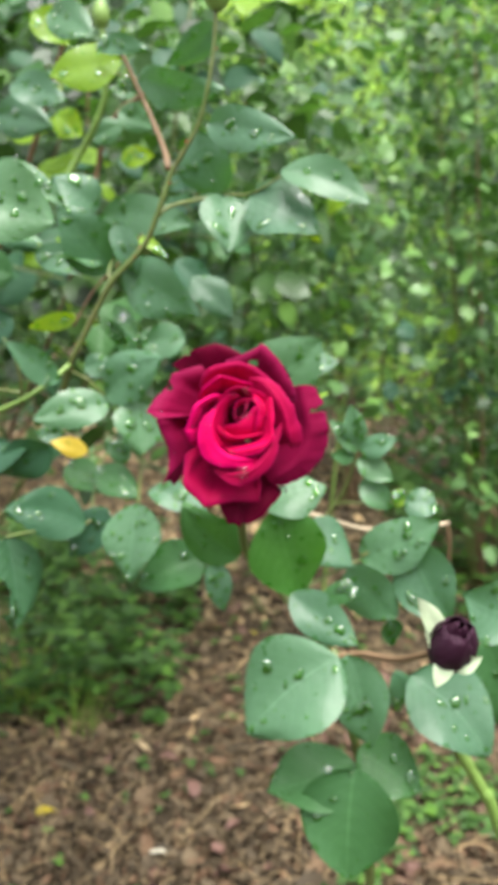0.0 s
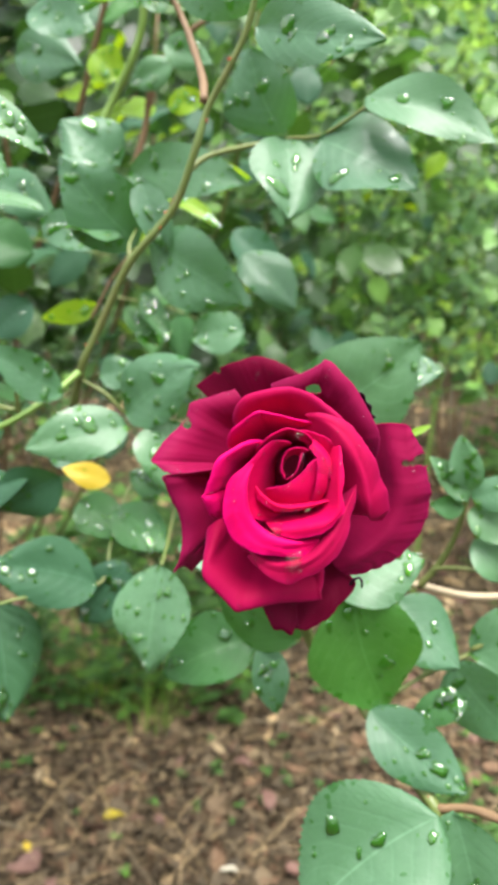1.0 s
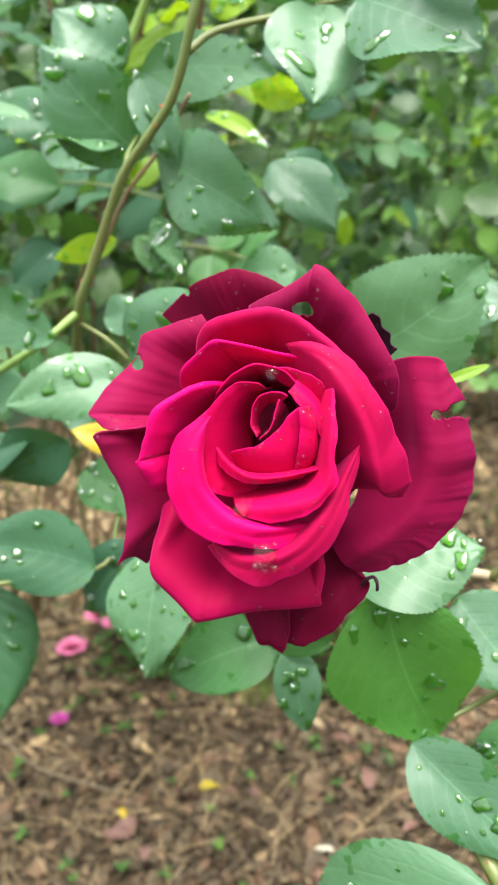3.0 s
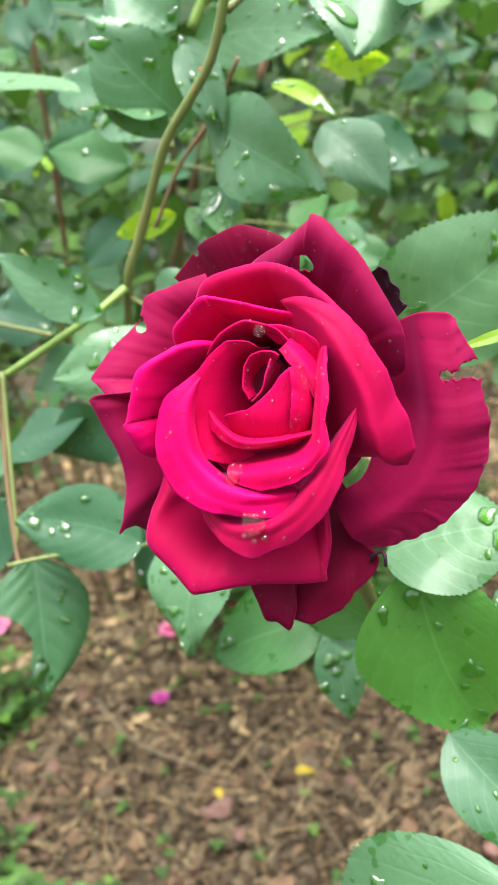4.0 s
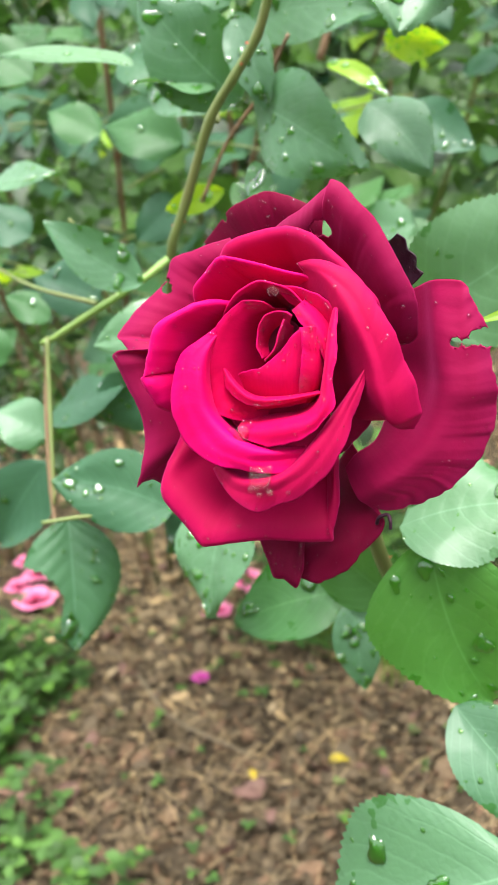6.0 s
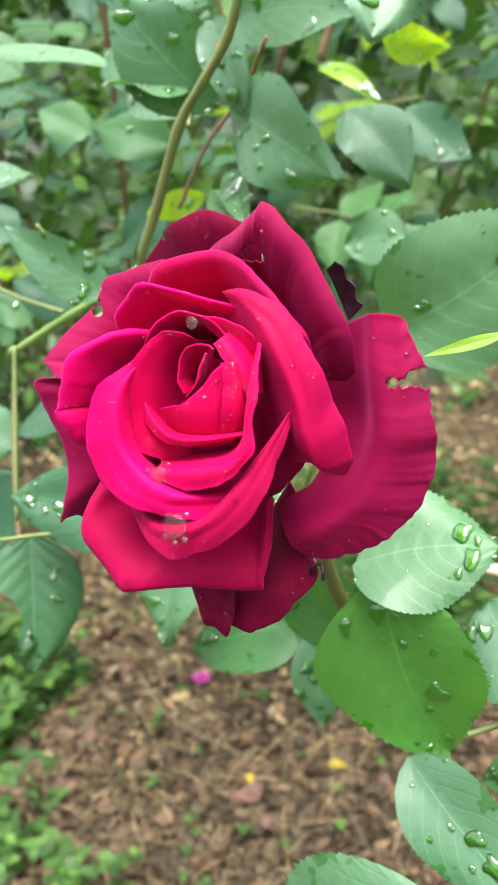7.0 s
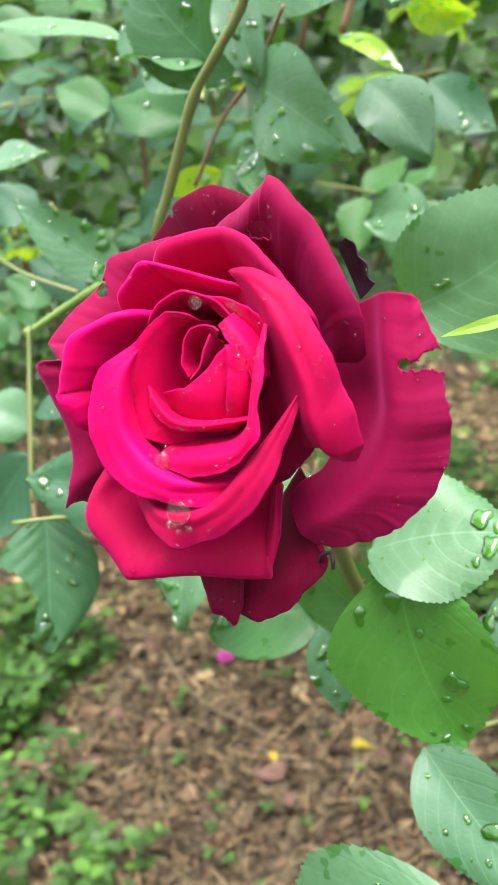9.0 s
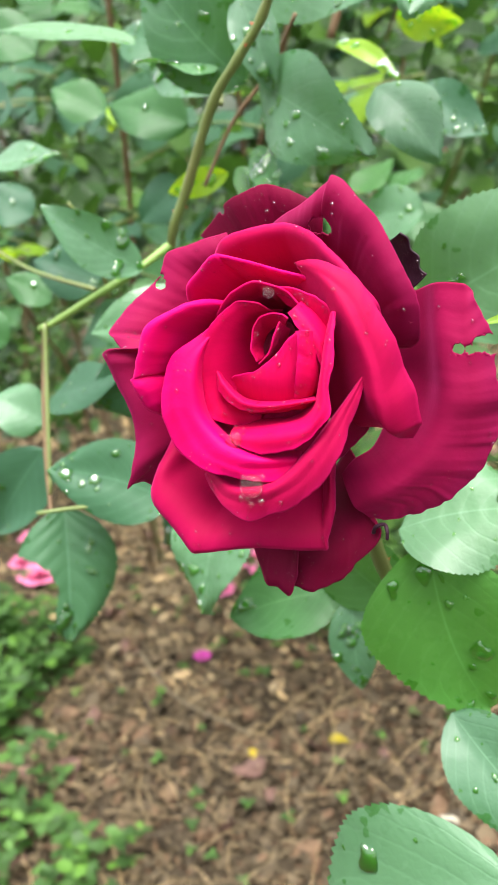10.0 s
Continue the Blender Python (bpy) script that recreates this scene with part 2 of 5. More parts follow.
def tube(points, r0, r1, sides=8, n=0, wob=0.0, seed=0):
    """Verts and faces of a tapering tube along a smooth line, with slightly swollen nodes."""
    n = n or max(6, 5 * len(points))
    line = spline(points, n)
    verts, faces = [], []
    up = Vector((0.3, 0.2, 0.9)).normalized()
    for i, c in enumerate(line):
        d = (line[min(i + 1, n - 1)] - line[max(i - 1, 0)]).normalized()
        x = d.cross(up).normalized()
        y = x.cross(d)
        r = r0 + (r1 - r0) * i / (n - 1)
        r *= 1 + wob * noise.noise(Vector((i * 0.6, seed, 0)))
        for k in range(sides):
            a = math.tau * k / sides
            verts.append(c + (x * math.cos(a) + y * math.sin(a)) * r)
    for i in range(n - 1):
        for k in range(sides):
            k2 = (k + 1) % sides
            faces.append((i * sides + k, i * sides + k2, (i + 1) * sides + k2, (i + 1) * sides + k))
    faces.append(tuple(range(sides))[::-1])
    faces.append(tuple((n - 1) * sides + k for k in range(sides)))
    return verts, faces, line


def leaf_shape(length, width, rng, teeth=28, nv=8, fold=0.13, droop=0.17, wavy=0.075):
    """A serrated ovate leaflet along +y from the origin, facing +z: verts, faces, uvs."""
    rows = teeth * 2 + 1
    verts, uvs, faces = [], [], []
    ph = rng.uniform(0, 6.28)
    bend = rng.uniform(-0.06, 0.06)
    fold_ = fold * rng.uniform(0.6, 1.5)
    droop_ = droop * rng.uniform(0.5, 1.6)
    twist = rng.uniform(-0.22, 0.22)
    curl = rng.uniform(-0.05, 0.12)
    for i in range(rows):
        t = i / (rows - 1)
        w = 0.5 * width * (math.sin(math.pi * min(1.0, t ** 0.82)) ** 0.72 if 0 < t < 1 else 0.0)
        w *= 1.0 + 0.10 * (0.4 - t)
        w *= 1.0 - 0.22 * t ** 7
        tooth = 0.021 * width * (1 - 0.4 * t) * rng.uniform(0.6, 1.3) if i % 2 else 0.0
        for j in range(-nv // 2, nv // 2 + 1):
            s = 2 * j / nv
            x = s * w
            y = t * length
            if abs(j) == nv // 2 and 0 < i < rows - 1:
                x += math.copysign(tooth, s)
                y += tooth * 0.9
            z = fold_ * abs(s) * w * 1.4 - droop_ * length * (t - 0.35) ** 2
            z += wavy * width * s * s * math.sin(7 * t + ph + (1.5 if s > 0 else 0))
            z -= 0.0045 * width * math.cos(14 * math.pi * (t - 0.3 * abs(s))) * (1 - abs(s)) * abs(s) * 4
            z += twist * (t - 0.4) * x - curl * width * s ** 4 * (0.3 + t)
            verts.append(Vector((x + bend * length * t * (1 - t) * 4, y, z)))
            uvs.append((0.5 + 0.5 * s, t))
    m = nv + 1
    for i in range(rows - 1):
        for j in range(nv):
            faces.append((i * m + j, i * m + j + 1, (i + 1) * m + j + 1, (i + 1) * m + j))
    return verts, faces, uvs


DROPS, BEADS = [], []


def place(base, tip, normal):
    """The axes of a leaf: y along it, z its face."""
    y = (Vector(tip) - Vector(base)).normalized()
    x = y.cross(Vector(normal)).normalized()
    z = x.cross(y)
    return Matrix((x, y, z)).transposed().to_4x4(), (Vector(tip) - Vector(base)).length


def leaf(mat, base, tip, width, normal, wet=17, holder=None, label="", name="leaf", bites=()):
    """One leaflet of the near bush, with a share of the rain drops."""
    rng = random.Random(round(1e4 * (base[0] * 3 + base[1] * 5 + tip[2] * 7)))
    m, length = place(base, tip, normal)
    verts, faces, uvs = leaf_shape(length, width, rng, nv=40 if bites else 8)
    for u, v, r in bites:
        far = [math.hypot((q[0] - u) * width, (q[1] - v) * length) / (r * length) * (1 + 0.12 * noise.noise(Vector((q[0] * 9, q[1] * 9, r)))) for q in uvs]
        faces = [f for f in faces if min(far[i] for i in f) > 1]
    me = mesh_of(name, verts, faces, mat, uvs)
    ob = child(name, me, holder or BUSH, label)
    ob.matrix_world = Matrix.Translation(base) @ m
    full = Matrix.Translation(base) @ m
    for q in range(rng.randint(wet // 2, wet * 2) if wet else 0):
        f = faces[rng.randrange(len(faces))]
        while q < wet // 7 and not (0.2 < uvs[f[0]][0] < 0.8 and 0.15 < uvs[f[0]][1] < 0.85):
            f = faces[rng.randrange(len(faces))]
        c = sum((verts[i] for i in f), Vector()) / 4
        nrm = (verts[f[1]] - verts[f[0]]).cross(verts[f[3]] - verts[f[0]]).normalized()
        size = 0.0004 + 0.0017 * rng.random() ** 2.5
        if q < wet // 7:
            size = rng.uniform(0.0017, 0.0034)
        DROPS.append((full @ c, (m.to_3x3() @ nrm).normalized(), size, rng.uniform(0.8, 1.7), rng.random()))
    return ob


def cane(mat, r0, r1, *points, thorns=0, holder=None, name="cane"):
    v, f, line = tube(points, r0, r1, 8, 0, 0.25, len(points) + points[0][0])
    mats, slots = [mat, THORN], [0] * len(f)
    rng = random.Random(int(abs(points[0][0] + points[-1][2]) * 1e4))
    for _ in range(thorns):
        i = rng.randrange(2, len(line) - 2)
        d = (line[i + 1] - line[i - 1]).normalized()
        out = d.cross(Vector((rng.uniform(-1, 1), rng.uniform(-1, 1), rng.uniform(-1, 1)))).normalized()
        k = len(v)
        r = r0 * 0.62
        side = d.cross(out)
        a = line[i] + out * r * 0.6
        v += [a + d * r * 0.9, a + side * r * 0.5, a - d * r * 1.1, a - side * r * 0.5, a + out * r * 1.7 - d * r * 0.7]
        f += [(k, k + 1, k + 4), (k + 1, k + 2, k + 4), (k + 2, k + 3, k + 4), (k + 3, k, k + 4)]
        slots += [1] * 4
    return child(name, mesh_of(name, v, f, mats, None, True, slots), holder or BUSH)


# ---- the near rose bush ----
BUSH = tagged(new("rose_bush"), "wet rose bush with one open crimson rose and bluish-green leaves", "rose bush")

# main cane
cane(STEM, .0022, .0012, (-0.136, 0.600, 1.150), (-0.1235, 0.586, 1.1756), (-0.112, 0.583, 1.195), (-0.094, 0.577, 1.2245), (-0.080, 0.574, 1.2385), (-0.0675, 0.572, 1.2525), (-0.057, 0.568, 1.275), (-0.051, 0.568, 1.291), (-0.041, 0.565, 1.306), (-0.032, 0.563, 1.321), (-0.026, 0.560, 1.341), (-0.022, 0.560, 1.365), (-0.020, 0.560, 1.398), thorns=11)
# side shoot to the left
cane(SHOOT, .0016, .0018, (-0.190, 0.571, 1.136), (-0.175, 0.566, 1.141), (-0.149, 0.562, 1.153), (-0.136, 0.574, 1.162), (-0.1250, 0.588, 1.1725))
# leafstalk below the side shoot
cane(BARK, .0013, .0009, (-0.186, 0.570, 1.138), (-0.190, 0.570, 1.118), (-0.187, 0.562, 1.092), (-0.180, 0.552, 1.060), (-0.172, 0.545, 1.045))
# stalk of the hanging leaf
cane(BARK, .0010, .0008, (-0.134, 0.63, 1.1935), (-0.118, 0.63, 1.2187), (-0.0985, 0.63, 1.2381), (-0.080, 0.62, 1.257))
# thick cane low down
cane(SHOOT, .0038, .0050, (0.122, 0.540, 0.952), (0.136, 0.535, 0.924), (0.150, 0.535, 0.899), (0.1625, 0.535, 0.874), (0.205, 0.54, 0.75), (0.24, 0.55, 0.5), (0.25, 0.58, -0.02))
# side up
cane(BARK, .002, .0012, (-0.053, 0.570, 1.295), (-0.058, 0.590, 1.308), (-0.075, 0.635, 1.337), (-0.084, 0.640, 1.355), (-0.091, 0.640, 1.371), (-0.099, 0.640, 1.385))
# side right
cane(STEM, .0016, .0008, (-0.063, 0.577, 1.266), (-0.055, 0.585, 1.273), (-0.039, 0.600, 1.278), (-0.021, 0.605, 1.281), (-0.003, 0.592, 1.281), (0.017, 0.582, 1.291))
# leafstalk
cane(STEM, .0011, .0008, (-0.095, 0.584, 1.224), (-0.097, 0.590, 1.233), (-0.096, 0.600, 1.241))
# budstem
cane(SHOOT, .003, .0025, (-0.177, 0.770, 1.300), (-0.161, 0.770, 1.325), (-0.143, 0.760, 1.348), (-0.133, 0.755, 1.370), (-0.130, 0.750, 1.394), (-0.132, 0.750, 1.421))
# dark
cane(BARK, .003, .002, (-0.192, 0.900, 1.283), (-0.178, 0.900, 1.321), (-0.168, 0.890, 1.351), (-0.152, 0.880, 1.373), (-0.125, 0.870, 1.389), (-0.101, 0.860, 1.396), thorns=2)
# low left
cane(STEM, .0011, .0008, (-0.160, 0.585, 1.149), (-0.158, 0.580, 1.163), (-0.160, 0.575, 1.181), (-0.164, 0.570, 1.191))
# low stalk
cane(STEM, .0011, .0008, (-0.128, 0.590, 1.168), (-0.113, 0.588, 1.160), (-0.102, 0.590, 1.148), (-0.083, 0.590, 1.133))
# peduncle
cane(STEM, .0024, .0035, (-0.003, 0.500, 1.106), (-0.005, 0.515, 1.084), (-0.002, 0.530, 1.059), (0.019, 0.520, 1.039), (0.035, 0.505, 1.024), (0.052, 0.480, 1.017), (0.059, 0.485, 0.987), (0.063, 0.490, 0.962), (0.069, 0.500, 0.933), (0.075, 0.520, 0.882), (0.081, 0.550, 0.809), (0.088, 0.580, 0.713), thorns=4)
# dry twig
cane(DRY, .0022, .0018, (-0.000, 0.560, 1.083), (0.018, 0.560, 1.079), (0.040, 0.570, 1.073), (0.073, 0.600, 1.054), (0.108, 0.630, 1.044), (0.142, 0.653, 1.042), thorns=2)
# dry tip
cane(BARK, .0016, .0014, (0.141, 0.653, 1.042), (0.144, 0.655, 1.026), (0.145, 0.660, 1.006))
# spray stalk
cane(STEM, .0018, .0009, (0.046, 0.573, 1.070), (0.055, 0.570, 1.084), (0.061, 0.565, 1.099), (0.065, 0.560, 1.118), (0.066, 0.560, 1.123))
# spray stalk2
cane(STEM, .0011, .0008, (0.052, 0.570, 1.081), (0.062, 0.565, 1.084), (0.077, 0.560, 1.085), (0.096, 0.550, 1.090))
# bud stalk
cane(BARK, .0018, .0018, (0.052, 0.480, 1.017), (0.066, 0.475, 1.022), (0.083, 0.460, 1.027), (0.095, 0.440, 1.040), (0.100, 0.425, 1.051), thorns=3)
# stalk a
cane(STEM, .0011, .0008, (0.026, 0.510, 1.042), (0.054, 0.530, 1.051), (0.068, 0.535, 1.056))
# stalk b
cane(STEM, .0011, .0008, (0.068, 0.535, 1.058), (0.086, 0.535, 1.068), (0.098, 0.530, 1.069))
# left low stalk
cane(STEM, .0011, .0008, (-0.083, 0.590, 1.133), (-0.080, 0.590, 1.107), (-0.079, 0.575, 1.091), (-0.072, 0.535, 1.091))
# left low stalk2
cane(STEM, .0011, .0008, (-0.109, 0.610, 1.106), (-0.111, 0.600, 1.099), (-0.111, 0.575, 1.083), (-0.113, 0.560, 1.068), (-0.138, 0.530, 1.073), (-0.151, 0.515, 1.074))
# left down
cane(STEM, .0011, .0008, (-0.182, 0.566, 1.140), (-0.179, 0.560, 1.121), (-0.173, 0.550, 1.096), (-0.167, 0.540, 1.070))
# left up
cane(STEM, .0011, .0008, (-0.155, 0.570, 1.155), (-0.221, 0.600, 1.159), (-0.278, 0.620, 1.174))
# withered tip
cane(BUDSKIN, .00045, .0004, (0.019, 0.451, 1.124), (0.020, 0.450, 1.126), (0.022, 0.450, 1.127), (0.023, 0.449, 1.126), (0.023, 0.449, 1.124))
# thin
cane(STEM, .0011, .0008, (-0.031, 0.545, 1.052), (-0.018, 0.545, 1.052), (-0.009, 0.540, 1.054))

# the open rose: a receptacle with petals that rise from it and flare
HEART_AT = Vector((-0.0047, 0.4720, 1.1590))
AXIS = Vector((0.17, -0.945, 0.28)).normalized()


def receptacle():
    bm = bmesh.new()
    bmesh.ops.create_uvsphere(bm, u_segments=14, v_segments=9, radius=0.0065)
    for v in bm.verts:
        v.co.z *= 1.35
    me = bpy.data.meshes.new("rose_flower")
    bm.to_mesh(me)
    bm.free()
    me.materials.append(STEM)
    ob = child("rose_flower", me, BUSH, "open crimson velvet rose with rain drops and nibbled petals")
    ob.matrix_world = Matrix.Translation(HEART_AT - AXIS * 0.006) @ AXIS.to_track_quat("Z", "Y").to_matrix().to_4x4()
    return ob


ROSE = receptacle()


def finish_petal(mat, verts, uvs, nu, nv, bites, seed):
    """The mesh of a petal from its grid of points, with the bites cut out and tiny drops on it."""
    faces = []
    inside = []
    for bx, by, bz, br in bites:
        c = HEART_AT + Vector((bx, by, bz)) * 0.001
        inside.append({n for n, v in enumerate(verts) if (v - c).length < br * 0.001})
    for i in range(nu - 1):
        for j in range(nv):
            q = i * (nv + 1) + j
            f = (q, q + nv + 1, q + nv + 2, q + 1)
            if not any(all(n in eaten for n in f) for eaten in inside):
                faces.append(f)
    for (bx, by, bz, br), eaten in zip(bites, inside):
        c = HEART_AT + Vector((bx, by, bz)) * 0.001
        for n in eaten:
            d = verts[n] - c
            verts[n] = c + d * (br * 0.001 / max(d.length, 1e-6)) * (1 + 0.3 * noise.noise(verts[n] * 1100))
    ob = new("petal", mesh_of("petal", verts, faces, mat, uvs))
    rng = random.Random(int(seed * 100))
    for _ in range(150):
        f = faces[rng.randrange(len(faces))]
        if uvs[f[0]][1] < rng.uniform(0.4, 0.85):
            continue
        nrm = (verts[f[1]] - verts[f[0]]).cross(verts[f[3]] - verts[f[0]]).normalized()
        nrm = nrm if nrm.dot(AXIS) > 0 else -nrm
        BEADS.append((verts[f[0]] + nrm * 0.00020, nrm, 0.00011 + 0.00036 * rng.random() ** 7, 1.0, 0.0))
    ob.parent = ROSE
    ob.matrix_parent_inverse = ROSE.matrix_world.inverted()
    thick = ob.modifiers.new("thickness", "SOLIDIFY")
    thick.thickness, thick.offset = 0.00032, 0.0
    return ob


def petal(mat, k, lift, *rim, bowl=0.0, tuck=0.0, bites=(), nu=64, nv=22):
    """One petal. rim: its edge in millimetres from the heart; k and lift: how far out its wall stands and how high it rises
    before it turns outwards; bites: places and radii that insects have eaten; tuck: how far
    its two ends slip in under the neighbours."""
    if bites:
        nu, nv = 150, 60
    edge = spline([Vector(p) * 0.001 for p in rim], nu, 0.82)
    seed = rim[0][0] * 0.37 + rim[-1][2] * 0.11
    verts, uvs, run = [], [], 0.0
    for i, r in enumerate(edge):
        run += (r - edge[i - 1]).length * 1000 if i else 0.0
        r = r + Vector([noise.noise(Vector((run * 0.09, seed, q))) for q in (1, 2, 3)]) * 0.0007
        r = r + Vector([noise.noise(Vector((run * 0.5, seed, q))) for q in (4, 5, 6)]) * 0.00015
        u = i / (nu - 1)
        slip = tuck * (max(0.0, 1 - u / 0.13) ** 2 + max(0.0, 1 - (1 - u) / 0.13) ** 2)
        r = r - (r - AXIS * r.dot(AXIS)) * (0.16 * slip) - AXIS * (0.007 * slip)
        h = r.dot(AXIS)
        rad = r - AXIS * h
        b0 = rad.normalized() * min(0.003, rad.length)
        w = k if isinstance(k, float) else k[0] + (k[1] - k[0]) * i / (nu - 1)
        c1 = rad * (w * 0.9) + AXIS * (h * (0.12 + bowl))
        c2 = rad * w + AXIS * (h + lift)
        for j in range(nv + 1):
            t = (j / nv) ** 0.8
            p = b0 * (1 - t) ** 3 + c1 * 3 * t * (1 - t) ** 2 + c2 * 3 * t * t * (1 - t) + r * t ** 3
            p = p + AXIS * 0.0007 * noise.noise(Vector((p.x * 90, p.y * 90, p.z * 90 + seed))) * t
            verts.append(HEART_AT + p)
            uvs.append((i / (nu - 1), t))
    return finish_petal(mat, verts, uvs, nu, nv, bites, seed)


def sheet(mat, *guides, bites=(), nu=72, nv=26, ruffle=0.00022):
    """A rolled petal: its face runs from a hidden foot over its ridges to the rim, each a smooth line
    in millimetres from the heart."""
    if bites:
        nu, nv = 150, 70
    seed = guides[0][0][0] * 0.37 + guides[-1][-1][2] * 0.11
    lines = [spline([Vector(p) * 0.001 for p in g], nu, 0.95) for g in guides]
    verts, uvs, run = [], [], 0.0
    for i in range(nu):
        run += (lines[-1][i] - lines[-1][i - 1]).length * 1000 if i else 0.0
        across = spline([ln[i] for ln in lines], nv + 1)
        for j, p in enumerate(across):
            t = j / nv
            wave = Vector([noise.noise(Vector((run * 0.16, seed, q))) for q in (1, 2, 3)]) * 0.0007
            wave += Vector([noise.noise(Vector((run * 0.5, seed, q))) for q in (4, 5, 6)]) * ruffle
            p = p + wave * t ** 3 + AXIS * 0.0008 * noise.noise(Vector((p.x * 95, p.y * 95, p.z * 95 + seed)))
            verts.append(HEART_AT + p)
            uvs.append((i / (nu - 1), t))
    return finish_petal(mat, verts, uvs, nu, nv, bites, seed)


petal(MAROON, .8, .002, (-34, 6, 27), (-26, 3, 33), (-21, 0, 36), (-15, -2, 38), (-9, -2, 39), (-1, -2, 37), (5, -2, 33), bites=((-25, 2, 34, 1.6),))
petal(OUTER, .72, .004, (-16, -10, 29), (-24, -12, 27), (-31, -14, 25), (-33, -16, 19), (-39, -20, 13), (-42, -23, 9), (-43, -24, 7), (-41, -25, 6), (-38, -26, 4), (-31, -27, 3), bites=((-32, -16, 18, 1.5), (-32, -16, 20, 1.1),))
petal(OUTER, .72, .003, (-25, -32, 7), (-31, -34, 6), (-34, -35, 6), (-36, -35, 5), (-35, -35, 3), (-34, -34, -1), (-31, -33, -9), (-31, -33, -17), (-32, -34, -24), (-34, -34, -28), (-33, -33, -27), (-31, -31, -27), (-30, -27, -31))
petal(MAROON, .7, .002, (6, -24, -48), (4, -25, -53), (1, -25, -51), (-2, -25, -51), (-5, -23, -47), (-7, -22, -43))
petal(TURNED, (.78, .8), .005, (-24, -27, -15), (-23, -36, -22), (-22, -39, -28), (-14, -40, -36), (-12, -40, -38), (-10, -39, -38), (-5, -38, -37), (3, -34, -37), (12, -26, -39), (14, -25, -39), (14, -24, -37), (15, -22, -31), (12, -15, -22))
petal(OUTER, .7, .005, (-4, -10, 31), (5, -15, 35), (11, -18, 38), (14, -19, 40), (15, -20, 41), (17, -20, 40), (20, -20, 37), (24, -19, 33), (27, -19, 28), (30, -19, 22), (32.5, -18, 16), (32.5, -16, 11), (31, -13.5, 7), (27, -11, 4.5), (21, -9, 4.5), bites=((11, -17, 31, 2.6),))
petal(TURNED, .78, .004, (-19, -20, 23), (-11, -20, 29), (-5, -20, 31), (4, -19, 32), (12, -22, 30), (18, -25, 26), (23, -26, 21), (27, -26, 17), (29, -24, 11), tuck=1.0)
petal(MID, (.8, .9), .003, (-19, -30, 15), (-13, -32, 21), (-7, -34, 26), (-5, -34, 27), (-4, -33, 27), (0, -32, 26), (5, -29, 24), (11, -26, 22), (16, -25, 19), tuck=1.0)
petal(MID, .74, .005, (-5, -36, 20), (-10, -40, 18), (-16, -44, 14), (-18, -45, 8), (-20, -45, 3), (-21, -45, 2), (-20, -45, 0), (-19, -43, -4), (-17, -41, -9), tuck=1.0)
petal(HEART, .86, .002, (-9, -32, 11), (-5, -34, 16), (-1, -35, 20), (4, -35, 22), (8, -34, 21), (11, -32, 19), (15, -31, 13), (17, -31, 6), tuck=1.0)
sheet(OUTER, [(19.6, -5.0, 12.4), (18.1, -5.0, 3.0), (17.8, -5.0, -6.1), (21.1, -7.0, -12.8), (19.9, -11.0, -18.4), (16.3, -14.0, -21.1), (14.3, -16.0, -24.2)],
    [(29.2, -8.0, 17.0), (30.3, -10.0, 7.6), (31.1, -11.0, -3.1), (30.0, -14.0, -12.3), (25.0, -17.0, -19.2), (20.1, -18.5, -22.9), (16.3, -18.5, -26.1)],
    [(34.6, -13.0, 19.3), (36.4, -17.0, 8.9), (38.1, -18.5, -2.3), (36.6, -20.5, -12.5), (30.7, -22.0, -20.9), (24.3, -22.0, -25.9), (19.1, -20.5, -29.5)],
    [(40.2, -15.0, 19.7), (42.3, -18.0, 7.9), (43.9, -19.0, -2.1), (42.8, -19.0, -12.7), (37.2, -19.5, -21.4), (29.7, -19.5, -28.1), (21.0, -19.5, -31.2)],
    [(41.8, -15.0, 19.1), (44.6, -15.5, 15.1), (47.1, -16.5, 8.6), (48.9, -17.5, 1.0), (49.3, -16.5, -5.5), (48.2, -16.5, -12.6), (45.3, -16.5, -18.5), (39.4, -17.0, -25.9), (32.1, -17.5, -30.3), (26.3, -18.5, -32.1), (22.3, -19.0, -32.2)], bites=((41, -18, 7, 1.3), (43, -17, 7, 1.6), (45, -17, 8, 1.8), (47, -16, 8, 2.3), (49, -16, 8, 2.4)), ruffle=0.00045)
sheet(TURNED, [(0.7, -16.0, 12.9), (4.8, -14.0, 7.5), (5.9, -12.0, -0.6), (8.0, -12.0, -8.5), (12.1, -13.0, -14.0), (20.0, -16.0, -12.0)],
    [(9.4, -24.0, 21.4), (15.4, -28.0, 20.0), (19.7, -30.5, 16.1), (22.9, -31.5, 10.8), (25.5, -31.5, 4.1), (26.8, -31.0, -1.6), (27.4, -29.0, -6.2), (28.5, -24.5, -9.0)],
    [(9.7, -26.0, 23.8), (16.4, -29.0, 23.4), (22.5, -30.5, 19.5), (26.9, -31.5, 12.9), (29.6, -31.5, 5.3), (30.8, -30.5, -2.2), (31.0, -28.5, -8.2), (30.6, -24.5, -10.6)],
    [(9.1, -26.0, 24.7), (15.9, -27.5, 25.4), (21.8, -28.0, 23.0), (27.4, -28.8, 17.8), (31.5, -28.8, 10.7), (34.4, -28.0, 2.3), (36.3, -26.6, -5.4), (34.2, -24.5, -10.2)])
